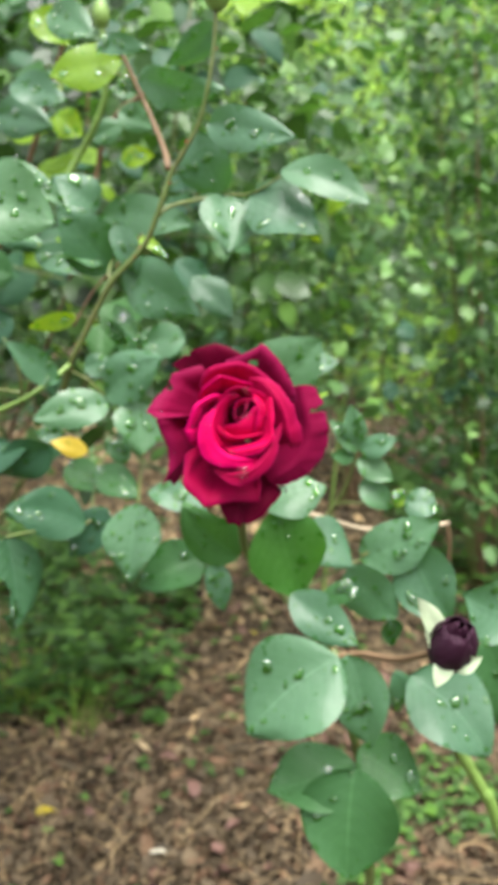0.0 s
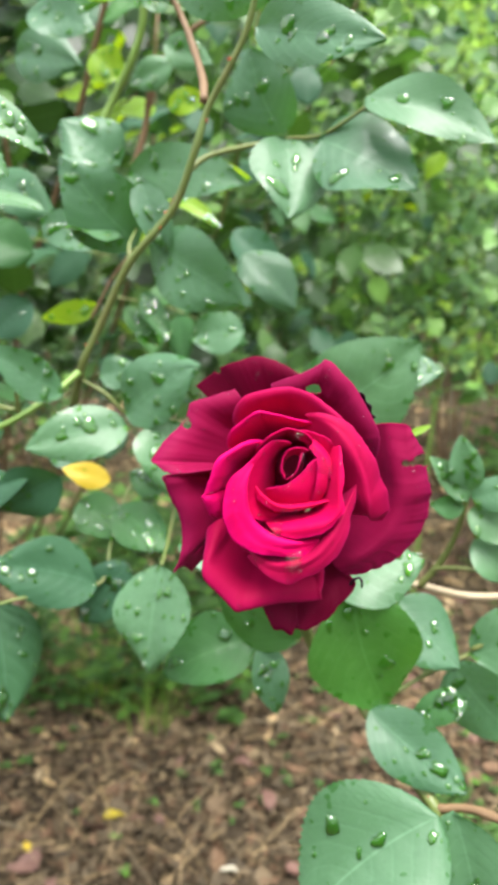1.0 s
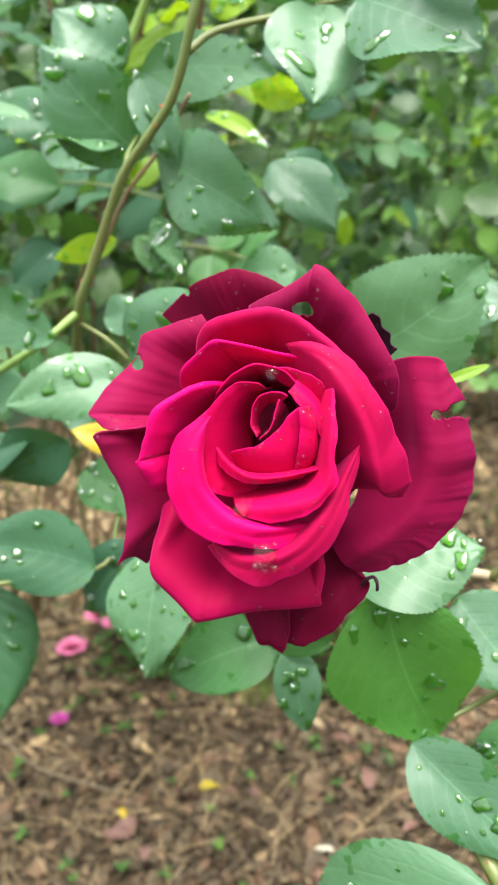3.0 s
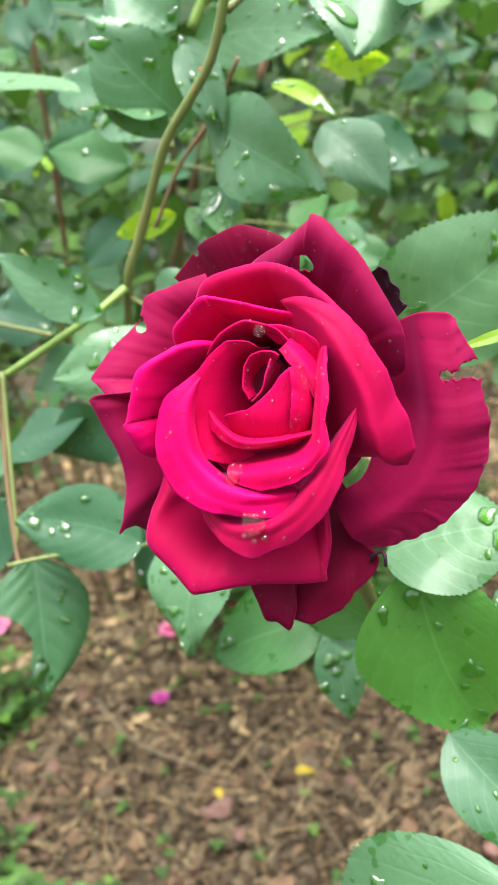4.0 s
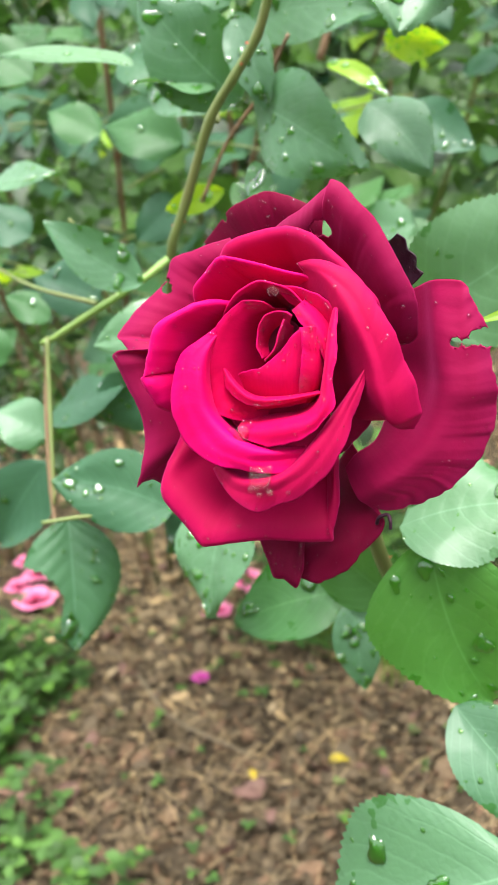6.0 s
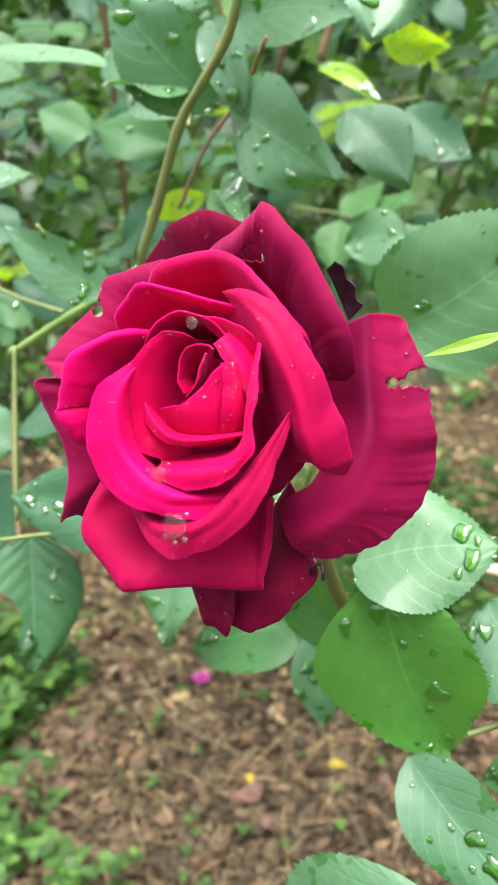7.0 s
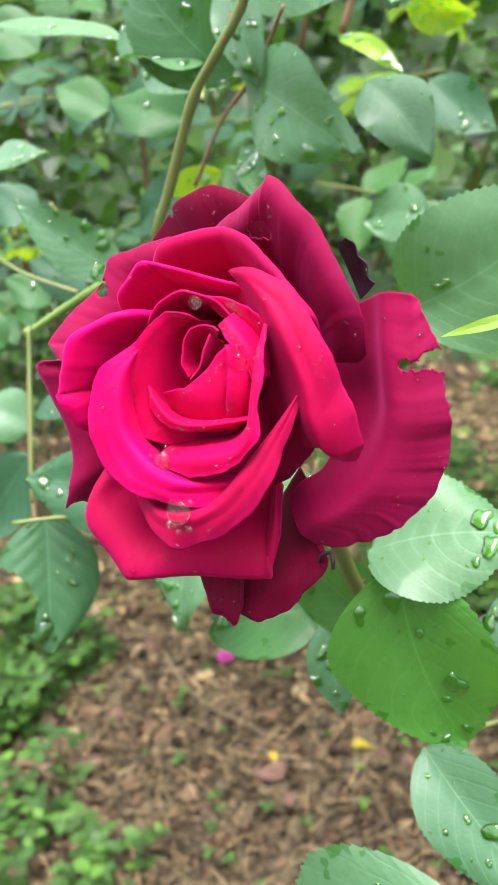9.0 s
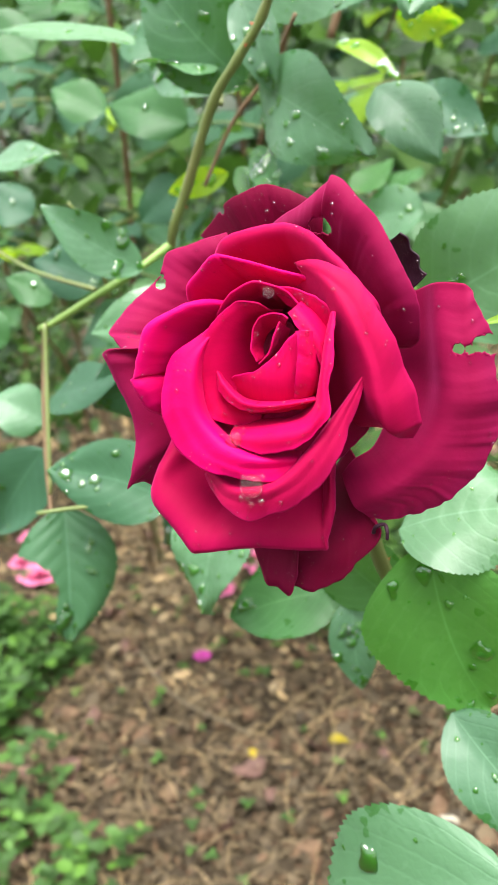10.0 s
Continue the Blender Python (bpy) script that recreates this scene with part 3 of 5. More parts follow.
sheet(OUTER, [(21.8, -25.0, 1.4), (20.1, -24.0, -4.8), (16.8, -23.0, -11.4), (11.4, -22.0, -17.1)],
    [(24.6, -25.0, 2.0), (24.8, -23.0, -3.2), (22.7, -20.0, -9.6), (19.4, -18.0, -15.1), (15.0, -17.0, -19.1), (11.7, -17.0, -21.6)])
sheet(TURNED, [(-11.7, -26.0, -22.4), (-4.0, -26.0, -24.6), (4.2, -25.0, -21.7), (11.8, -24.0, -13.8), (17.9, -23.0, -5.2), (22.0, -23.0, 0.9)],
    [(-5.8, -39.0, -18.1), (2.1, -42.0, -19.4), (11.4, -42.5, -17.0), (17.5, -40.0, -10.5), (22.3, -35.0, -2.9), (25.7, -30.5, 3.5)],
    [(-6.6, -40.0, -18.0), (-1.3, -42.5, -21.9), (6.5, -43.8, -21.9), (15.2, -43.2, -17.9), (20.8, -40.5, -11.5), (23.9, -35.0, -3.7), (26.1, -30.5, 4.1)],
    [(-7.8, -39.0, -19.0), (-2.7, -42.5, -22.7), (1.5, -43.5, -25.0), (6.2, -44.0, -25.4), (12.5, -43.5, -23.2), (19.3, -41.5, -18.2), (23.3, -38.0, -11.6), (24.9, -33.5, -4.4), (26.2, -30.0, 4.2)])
sheet(MID, [(-8.0, -25.0, 9.0), (-10.2, -25.0, 4.8), (-13.1, -25.0, -2.8), (-11.7, -25.0, -10.7), (-6.3, -25.0, -15.7), (1.9, -25.0, -17.2), (8.7, -25.0, -16.5)],
    [(-4.0, -31.0, 12.0), (-6.6, -36.0, 9.1), (-7.5, -39.5, 2.3), (-5.9, -41.0, -5.0), (-0.3, -41.5, -10.0), (7.4, -41.0, -12.4), (14.5, -37.0, -12.8)],
    [(-3.6, -32.0, 13.6), (-6.5, -36.8, 10.5), (-9.8, -41.5, 5.1), (-10.1, -43.2, -3.9), (-4.6, -43.7, -11.9), (4.4, -43.0, -14.7), (15.0, -38.5, -14.3)],
    [(-3.2, -32.0, 15.0), (-7.1, -37.0, 11.6), (-12.5, -41.0, 7.0), (-14.8, -43.0, -1.1), (-12.1, -43.5, -11.8), (-2.0, -43.5, -16.4), (8.6, -42.0, -17.2), (15.3, -38.5, -15.6)])
sheet(HEART, [(-4.4, -30.0, -9.9), (3.9, -30.0, -7.9), (10.5, -30.0, -6.5), (13.5, -28.0, -3.3), (14.1, -26.0, 1.6), (15.0, -26.0, 7.4), (16.5, -26.0, 13.7)],
    [(-0.4, -39.5, -9.0), (9.2, -41.0, -7.2), (17.3, -41.2, -4.9), (20.0, -40.0, -1.5), (20.2, -38.2, 3.5), (20.1, -35.8, 9.5), (20.2, -32.3, 16.2)],
    [(1.4, -40.8, -10.6), (7.4, -42.0, -11.4), (15.6, -42.2, -9.5), (20.4, -41.7, -5.5), (22.8, -40.2, -2.2), (21.9, -38.5, 3.6), (22.3, -36.0, 10.6), (20.9, -32.5, 16.1)])
sheet(HEART, [(-7.3, -26.0, 1.3), (-7.1, -26.0, -3.1), (-1.8, -26.0, -5.1), (6.4, -26.0, -4.0), (12.3, -26.0, -2.3)],
    [(-6.6, -33.5, 3.9), (-3.2, -35.5, 0.6), (2.1, -37.0, -2.2), (9.1, -37.0, -2.2), (17.2, -34.5, -1.0)],
    [(-7.2, -33.5, 3.4), (-4.9, -35.8, -0.8), (0.1, -37.2, -3.9), (5.3, -37.5, -4.2), (11.8, -36.5, -2.9), (17.2, -34.3, -1.4)])
sheet(HEART, [(8.2, -28.5, 16.6), (11.5, -28.0, 14.5), (15.3, -27.5, 10.6), (17.8, -27.5, 7.2)],
    [(5.5, -31.0, 20.8), (10.7, -30.5, 20.0), (15.8, -30.0, 18.4), (18.9, -29.0, 15.7)])
sheet(HEART, [(12.0, -28.5, 17.7), (15.2, -28.0, 14.7), (17.6, -28.0, 10.7), (18.1, -28.0, 5.6)],
    [(12.3, -32.5, 16.9), (15.3, -32.7, 14.1), (17.8, -32.7, 10.5), (18.9, -32.5, 6.0)],
    [(11.1, -33.5, 15.7), (14.0, -34.0, 12.5), (16.5, -33.8, 8.5), (18.1, -33.2, 4.8)])
sheet(HEART, [(16.7, -30.5, 11.2), (16.8, -30.0, 6.0), (16.1, -30.0, 0.2), (13.4, -29.0, -4.2)],
    [(16.2, -34.2, 12.7), (16.9, -34.0, 7.5), (16.0, -33.8, 1.2), (12.8, -32.5, -4.1)],
    [(13.6, -35.2, 12.7), (14.4, -35.6, 11.1), (13.6, -35.6, 6.1), (12.5, -35.2, 0.9), (10.7, -33.5, -4.2)])
sheet(HEART, [(-2.8, -30.0, -7.5), (3.7, -32.0, -6.1), (8.6, -32.5, -5.2), (11.8, -32.0, -4.3)],
    [(-2.3, -32.5, -0.9), (4.6, -35.0, 0.7), (10.0, -35.4, 2.4), (13.5, -33.5, 4.5)],
    [(-2.8, -33.5, 1.5), (2.4, -35.0, 3.3), (6.0, -35.6, 5.1), (9.6, -35.4, 8.1), (11.9, -34.5, 11.5), (13.8, -33.5, 12.6)])
sheet(HEART, [(5.0, -24.0, 14.5), (2.0, -22.0, 12.8), (0.2, -21.0, 9.3), (-1.0, -21.0, 3.8), (-1.4, -21.0, 0.1), (-0.8, -21.0, -3.4), (1.0, -20.0, -6.0)],
    [(5.2, -30.0, 15.6), (1.1, -31.0, 14.2), (-2.2, -31.5, 10.0), (-4.0, -32.0, 3.6), (-4.4, -32.0, -1.0), (-2.8, -30.5, -4.6), (1.5, -26.5, -7.2)],
    [(5.5, -33.2, 16.9), (0.3, -34.3, 16.1), (-4.3, -35.4, 11.3), (-7.3, -36.2, 3.2), (-6.8, -36.0, -2.9), (-4.0, -34.0, -6.4), (1.6, -28.5, -8.2)],
    [(4.8, -34.2, 17.7), (-0.2, -35.4, 17.8), (-5.8, -36.6, 12.3), (-9.1, -37.3, 2.9), (-8.8, -37.0, -4.5), (-5.2, -35.4, -8.2), (1.5, -29.5, -9.8)])
sheet(HEART, [(3.3, -30.0, 5.4), (2.3, -28.8, 7.5), (3.1, -28.5, 9.8), (4.7, -28.5, 11.5), (6.4, -28.5, 12.1), (7.8, -29.0, 11.6)],
    [(3.5, -34.2, 5.4), (2.7, -34.5, 8.2), (3.0, -34.0, 11.5), (5.2, -33.2, 14.4), (8.3, -32.8, 15.6), (10.9, -33.0, 14.6)])
sheet(HEART, [(4.9, -30.0, 4.2), (6.7, -29.5, 6.4), (8.0, -29.0, 9.0), (9.2, -29.0, 11.6)],
    [(4.4, -34.5, 5.6), (6.8, -34.8, 7.5), (8.1, -34.4, 10.4), (8.9, -33.2, 13.7)])
sheet(MAROON, [(12.5, -8.0, -20.3), (7.8, -8.0, -27.6), (1.9, -10.0, -37.4), (-2.1, -14.0, -43.5)],
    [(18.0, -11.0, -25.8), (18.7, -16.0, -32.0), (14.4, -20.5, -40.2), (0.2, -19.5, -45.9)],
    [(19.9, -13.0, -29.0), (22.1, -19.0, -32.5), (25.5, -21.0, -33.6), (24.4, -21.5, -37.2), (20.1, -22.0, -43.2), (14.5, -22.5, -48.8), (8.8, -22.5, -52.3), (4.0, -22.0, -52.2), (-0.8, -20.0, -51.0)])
sheet(BUDSKIN, [(21.9, -6.0, 26.9), (23.7, -6.0, 23.3), (25.3, -6.0, 19.7), (27.2, -7.0, 16.7)],
    [(25.6, -10.0, 28.8), (27.1, -9.5, 27.5), (27.6, -9.0, 25.2), (29.3, -9.0, 23.9), (29.6, -8.5, 21.8), (31.5, -9.0, 20.1)])

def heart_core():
    """A filler cone for the packed inmost petals, seen only as the floor between the rolled ones;
    its dark maroon puts the shade of the gaps into the colour.
    """
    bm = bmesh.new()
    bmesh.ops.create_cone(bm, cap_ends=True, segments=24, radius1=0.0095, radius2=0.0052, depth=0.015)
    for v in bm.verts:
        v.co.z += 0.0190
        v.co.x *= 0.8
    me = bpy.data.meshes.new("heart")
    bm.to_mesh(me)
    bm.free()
    # darkest petal colour, standing in for shade deep between the petals
    me.materials.append(MAROON)
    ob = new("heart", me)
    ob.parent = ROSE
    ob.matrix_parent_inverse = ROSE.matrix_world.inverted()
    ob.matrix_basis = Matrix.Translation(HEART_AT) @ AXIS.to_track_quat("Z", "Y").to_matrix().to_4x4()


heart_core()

# leaflets
leaf(DULL, (-0.129, 0.440, 1.276), (-0.088, 0.440, 1.260), 0.039, (0.13, -0.94, 0.32))
leaf(DULL, (-0.136, 0.500, 1.294), (-0.098, 0.500, 1.271), 0.015, (0.24, -0.88, 0.42))
leaf(DULL, (-0.112, 0.630, 1.274), (-0.139, 0.620, 1.297), 0.033, (0.48, -0.85, 0.20))
leaf(DULL, (-0.098, 0.610, 1.233), (-0.123, 0.580, 1.274), 0.038, (0.58, -0.78, -0.22))
leaf(DULL, (-0.115, 0.650, 1.270), (-0.046, 0.630, 1.263), 0.029, (-0.26, -0.95, 0.16))
leaf(DULL, (-0.160, 0.630, 1.245), (-0.110, 0.620, 1.234), 0.022, (-0.13, -0.95, 0.28))
leaf(DULL, (-0.094, 0.610, 1.233), (-0.042, 0.590, 1.203), 0.039, (-0.35, -0.94, 0.01))
leaf(DULL, (-0.094, 0.600, 1.265), (-0.081, 0.600, 1.228), 0.018, (0.36, -0.93, 0.13))
leaf(DULL, (-0.023, 0.605, 1.283), (-0.039, 0.600, 1.321), 0.037, (-0.26, -0.94, -0.23))
leaf(DULL, (-0.021, 0.600, 1.281), (-0.015, 0.570, 1.247), 0.038, (0.37, -0.66, 0.65))
leaf(DULL, (-0.004, 0.590, 1.280), (0.039, 0.565, 1.259), 0.041, (-0.15, -0.77, 0.62))
leaf(DULL, (0.016, 0.580, 1.295), (0.070, 0.560, 1.275), 0.026, (-0.15, -0.86, 0.48))
leaf(DULL, (-0.025, 0.540, 1.317), (0.023, 0.510, 1.306), 0.025, (-0.50, -0.85, 0.17))
leaf(DULL, (-0.080, 0.620, 1.358), (-0.024, 0.600, 1.344), 0.026, (-0.39, -0.86, -0.33))
leaf(LIME, (-0.092, 0.630, 1.371), (-0.139, 0.620, 1.362), 0.033, (0.14, -0.94, 0.31))
leaf(DULL, (-0.107, 0.620, 1.377), (-0.072, 0.610, 1.373), 0.014, (-0.27, -0.96, 0.03))
leaf(DULL, (-0.084, 0.640, 1.351), (-0.102, 0.640, 1.354), 0.014, (0.04, -0.97, 0.26))
leaf(DULL, (-0.213, 0.760, 1.381), (-0.165, 0.750, 1.366), 0.029, (-0.10, -0.94, 0.32))
leaf(DULL, (-0.238, 0.790, 1.361), (-0.186, 0.770, 1.350), 0.036, (-0.33, -0.93, 0.15))
leaf(DULL, (-0.128, 0.570, 1.164), (-0.150, 0.540, 1.192), 0.021, (0.84, -0.53, 0.11))
leaf(DULL, (-0.096, 0.570, 1.148), (-0.139, 0.545, 1.143), 0.027, (0.40, -0.79, 0.46))
leaf(DULL, (-0.102, 0.585, 1.150), (-0.062, 0.570, 1.178), 0.034, (-0.41, -0.90, 0.10))
leaf(DULL, (-0.080, 0.585, 1.148), (-0.075, 0.570, 1.114), 0.037, (0.60, -0.70, 0.38))
leaf(YELLOW, (-0.125, 0.620, 1.104), (-0.149, 0.610, 1.114), 0.015, (0.44, -0.75, 0.49), 3, label="yellowing leaf with brown edges")
leaf(DULL, (-0.146, 0.630, 1.115), (-0.168, 0.630, 1.116), 0.015, (0.03, -0.89, 0.46))
leaf(SHADY, (-0.146, 0.600, 1.111), (-0.183, 0.590, 1.092), 0.032, (0.34, -0.93, -0.16))
leaf(DEEP, (-0.133, 0.590, 1.101), (-0.104, 0.580, 1.085), 0.025, (0.20, -0.64, 0.74))
leaf(DEEP, (-0.108, 0.585, 1.102), (-0.077, 0.565, 1.087), 0.026, (0.11, -0.50, 0.86))
leaf(DEEP, (-0.093, 0.610, 1.100), (-0.110, 0.610, 1.113), 0.018, (0.35, -0.80, 0.48))
leaf(SHADY, (-0.110, 0.550, 1.072), (-0.153, 0.525, 1.089), 0.034, (0.58, -0.72, 0.39))
leaf(SHADY, (-0.099, 0.565, 1.077), (-0.128, 0.560, 1.044), 0.026, (-0.06, -0.98, 0.20))
leaf(SHADY, (-0.160, 0.540, 1.065), (-0.147, 0.520, 1.011), 0.042, (0.70, -0.60, 0.39), bites=((1.0, 0.60, 0.24),), label="bluish-green leaf with a large bite in its edge")
leaf(DULL, (-0.072, 0.535, 1.091), (-0.077, 0.515, 1.046), 0.039, (-0.29, -0.86, 0.41))
leaf(DULL, (-0.070, 0.560, 1.092), (-0.030, 0.550, 1.082), 0.020, (0.00, -0.70, 0.72))
leaf(DEEP, (-0.031, 0.545, 1.052), (-0.073, 0.530, 1.038), 0.034, (0.04, -0.73, 0.68))
leaf(DEEP, (-0.009, 0.540, 1.054), (-0.044, 0.530, 1.089), 0.037, (0.03, -0.97, -0.25))
leaf(DULL, (-0.025, 0.540, 1.052), (-0.017, 0.530, 1.021), 0.018, (0.43, -0.82, 0.38))
leaf(VIVID, (0.017, 0.495, 1.102), (0.034, 0.505, 1.041), 0.046, (0.25, -0.96, -0.09))
leaf(DULL, (0.036, 0.530, 1.083), (0.063, 0.520, 1.057), 0.030, (0.27, -0.76, 0.59))
leaf(DULL, (0.007, 0.500, 1.102), (0.045, 0.505, 1.113), 0.036, (-0.13, -0.64, 0.75))
leaf(DULL, (-0.010, 0.570, 1.154), (0.042, 0.560, 1.190), 0.048, (-0.13, -0.99, -0.09))
leaf(DULL, (0.024, 0.600, 1.172), (0.055, 0.600, 1.172), 0.022, (-0.00, -0.82, 0.57))
leaf(DULL, (0.066, 0.558, 1.120), (0.049, 0.552, 1.141), 0.0125, (0.30, -0.90, 0.30), 6)
leaf(DULL, (0.066, 0.558, 1.124), (0.062, 0.552, 1.150), 0.0155, (0.10, -0.95, 0.20), 6)
leaf(DULL, (0.067, 0.558, 1.121), (0.089, 0.552, 1.131), 0.0160, (-0.30, -0.85, 0.40), 6)
leaf(DULL, (0.066, 0.558, 1.115), (0.089, 0.552, 1.103), 0.0160, (-0.10, -0.88, 0.46), 6)
leaf(DULL, (0.069, 0.558, 1.101), (0.089, 0.552, 1.084), 0.0180, (-0.04, -0.87, 0.48), 6)
leaf(DEEP, (0.064, 0.558, 1.117), (0.049, 0.552, 1.119), 0.0110, (-0.05, -0.90, 0.30), 6)
leaf(DULL, (0.068, 0.535, 1.056), (0.114, 0.525, 1.086), 0.033, (-0.40, -0.85, 0.34))
leaf(DULL, (0.098, 0.530, 1.069), (0.121, 0.505, 1.027), 0.040, (-0.48, -0.84, 0.23))
leaf(DULL, (0.060, 0.535, 1.050), (0.089, 0.520, 1.023), 0.036, (-0.42, -0.91, 0.05))
leaf(DULL, (0.025, 0.495, 1.049), (0.064, 0.480, 1.025), 0.026, (-0.01, -0.85, 0.52))
leaf(DULL, (0.052, 0.465, 1.025), (0.002, 0.448, 0.985), 0.057, (-0.12, -0.85, 0.51))
leaf(DULL, (0.058, 0.470, 1.024), (0.069, 0.455, 0.974), 0.033, (-0.29, -0.93, 0.21))
leaf(DEEP, (0.064, 0.480, 0.949), (0.012, 0.465, 0.940), 0.045, (-0.04, -0.40, 0.92))
leaf(DEEP, (0.066, 0.485, 0.956), (0.102, 0.470, 0.939), 0.038, (0.03, -0.72, 0.69))
leaf(DEEP, (0.062, 0.460, 0.959), (0.057, 0.435, 0.906), 0.058, (-0.30, -0.85, 0.43))
leaf(DULL, (0.095, 0.485, 1.005), (0.140, 0.465, 0.967), 0.050, (0.21, -0.74, 0.64))
leaf(DULL, (0.143, 0.460, 1.054), (0.117, 0.450, 1.069), 0.036, (0.46, -0.85, 0.25))
leaf(DEEP, (0.141, 0.500, 1.018), (0.158, 0.500, 0.961), 0.042, (0.21, -0.98, 0.06))
leaf(DULL, (0.096, 0.550, 1.090), (0.117, 0.545, 1.086), 0.021, (-0.07, -0.79, 0.60))
leaf(LIME, (0.096, 0.550, 1.090), (0.089, 0.545, 1.097), 0.012, (0.65, -0.75, 0.12))
leaf(DEEP, (0.087, 0.530, 1.019), (0.089, 0.530, 1.000), 0.015, (0.44, -0.90, 0.05))
leaf(DULL, (0.088, 0.500, 0.998), (0.093, 0.500, 0.971), 0.019, (0.46, -0.88, 0.08))
leaf(LIME, (-0.217, 0.850, 1.460), (-0.186, 0.850, 1.431), 0.031, (0.22, -0.95, 0.23))
leaf(LIME, (-0.201, 0.850, 1.372), (-0.178, 0.850, 1.351), 0.029, (0.17, -0.97, 0.19))
leaf(LIME, (-0.131, 0.800, 1.324), (-0.102, 0.800, 1.328), 0.019, (-0.00, -1.00, 0.03))
leaf(DULL, (-0.188, 0.800, 1.446), (-0.148, 0.780, 1.422), 0.033, (-0.27, -0.91, 0.31))
leaf(DULL, (-0.140, 0.850, 1.361), (-0.176, 0.850, 1.346), 0.024, (-0.03, -1.00, 0.07))
leaf(DULL, (-0.132, 0.800, 1.365), (-0.099, 0.800, 1.351), 0.024, (0.03, -1.00, 0.08))
leaf(DEEP, (-0.101, 0.620, 1.209), (-0.081, 0.600, 1.187), 0.012, (-0.01, -0.75, 0.66))
leaf(LIME, (-0.140, 0.660, 1.198), (-0.178, 0.660, 1.189), 0.014, (0.03, -0.99, -0.14))
leaf(DULL, (-0.120, 0.600, 1.168), (-0.099, 0.600, 1.172), 0.018, (-0.08, -0.89, 0.46))
leaf(DEEP, (-0.111, 0.620, 1.201), (-0.093, 0.620, 1.181), 0.012, (0.35, -0.89, 0.29))
leaf(DULL, (-0.070, 0.750, 1.172), (-0.109, 0.750, 1.168), 0.031, (-0.04, -0.93, 0.36))
leaf(DULL, (-0.038, 0.720, 1.414), (-0.074, 0.720, 1.383), 0.027, (0.45, -0.74, -0.51))
leaf(LIME, (0.046, 0.500, 1.168), (0.030, 0.490, 1.164), 0.003, (0.34, -0.77, 0.54), 0)
leaf(DEEP, (0.065, 0.510, 1.048), (0.041, 0.510, 1.036), 0.015, (-0.31, -0.73, 0.61))
leaf(SHADY, (-0.226, 0.700, 1.276), (-0.177, 0.690, 1.251), 0.031, (0.09, -0.85, 0.51))
leaf(LIME, (-0.121, 0.750, 1.262), (-0.082, 0.740, 1.242), 0.011, (0.11, -0.80, 0.59))
leaf(SHADY, (-0.295, 0.850, 1.234), (-0.364, 0.850, 1.247), 0.056, (-0.01, -1.00, -0.07))
leaf(SHADY, (-0.389, 0.820, 1.249), (-0.343, 0.820, 1.257), 0.047, (-0.02, -0.99, 0.12))
leaf(SHADY, (-0.083, 0.780, 1.238), (-0.045, 0.780, 1.210), 0.028, (0.30, -0.86, 0.41))
leaf(LIME, (-0.124, 0.850, 1.283), (-0.082, 0.850, 1.275), 0.025, (-0.08, -0.91, -0.41))
# leaflets beside and behind the open rose
leaf(SHADY, (-0.218, 0.600, 1.094), (-0.161, 0.588, 1.115), 0.030, (0.20, -0.60, 0.75), 5)
leaf(DULL, (-0.199, 0.575, 1.089), (-0.224, 0.563, 1.103), 0.026, (0.30, -0.70, 0.60), 5)
leaf(SHADY, (-0.198, 0.570, 1.077), (-0.228, 0.558, 1.032), 0.034, (0.50, -0.70, 0.45), 5)
leaf(SHADY, (-0.227, 0.660, 1.143), (-0.265, 0.648, 1.158), 0.034, (0.10, -0.80, 0.55), 9)
leaf(DEEP, (-0.285, 0.680, 1.127), (-0.308, 0.668, 1.144), 0.022, (0.00, -0.70, 0.70), 3)
leaf(DULL, (-0.264, 0.620, 1.208), (-0.201, 0.608, 1.214), 0.024, (0.00, -0.50, 0.85), 12)
leaf(DEEP, (-0.214, 0.740, 1.227), (-0.265, 0.728, 1.243), 0.036, (0.00, -0.85, 0.50), 3)
leaf(DEEP, (-0.291, 0.760, 1.239), (-0.325, 0.748, 1.258), 0.030, (0.20, -0.80, 0.60), 3)
leaf(DULL, (-0.104, 0.600, 1.239), (-0.135, 0.588, 1.246), 0.022, (0.00, -0.40, 0.90), 14)
leaf(DULL, (-0.144, 0.600, 1.252), (-0.209, 0.588, 1.266), 0.018, (0.00, -0.45, 0.88), 8)
leaf(DEEP, (-0.328, 0.740, 1.275), (-0.372, 0.728, 1.300), 0.036, (0.20, -0.80, 0.60), 3)
leaf(DULL, (-0.047, 0.620, 1.228), (-0.018, 0.608, 1.202), 0.026, (-0.20, -0.60, 0.75), 6)
leaf(SHADY, (-0.218, 0.740, 1.193), (-0.247, 0.728, 1.171), 0.030, (0.30, -0.80, 0.40), 2)
leaf(DEEP, (-0.307, 0.660, 1.103), (-0.328, 0.648, 1.126), 0.030, (0.30, -0.80, 0.50), 2)
leaf(SHADY, (-0.218, 0.680, 1.122), (-0.254, 0.668, 1.106), 0.028, (0.20, -0.90, 0.40), 2)
leaf(SHADY, (-0.348, 0.740, 1.175), (-0.380, 0.728, 1.196), 0.034, (0.20, -0.80, 0.60), 2)

# dark bud on its stalk
BUD_AT, BUD_TIP = Vector((0.102, 0.424, 1.043)), Vector((0.107, 0.406, 1.073))


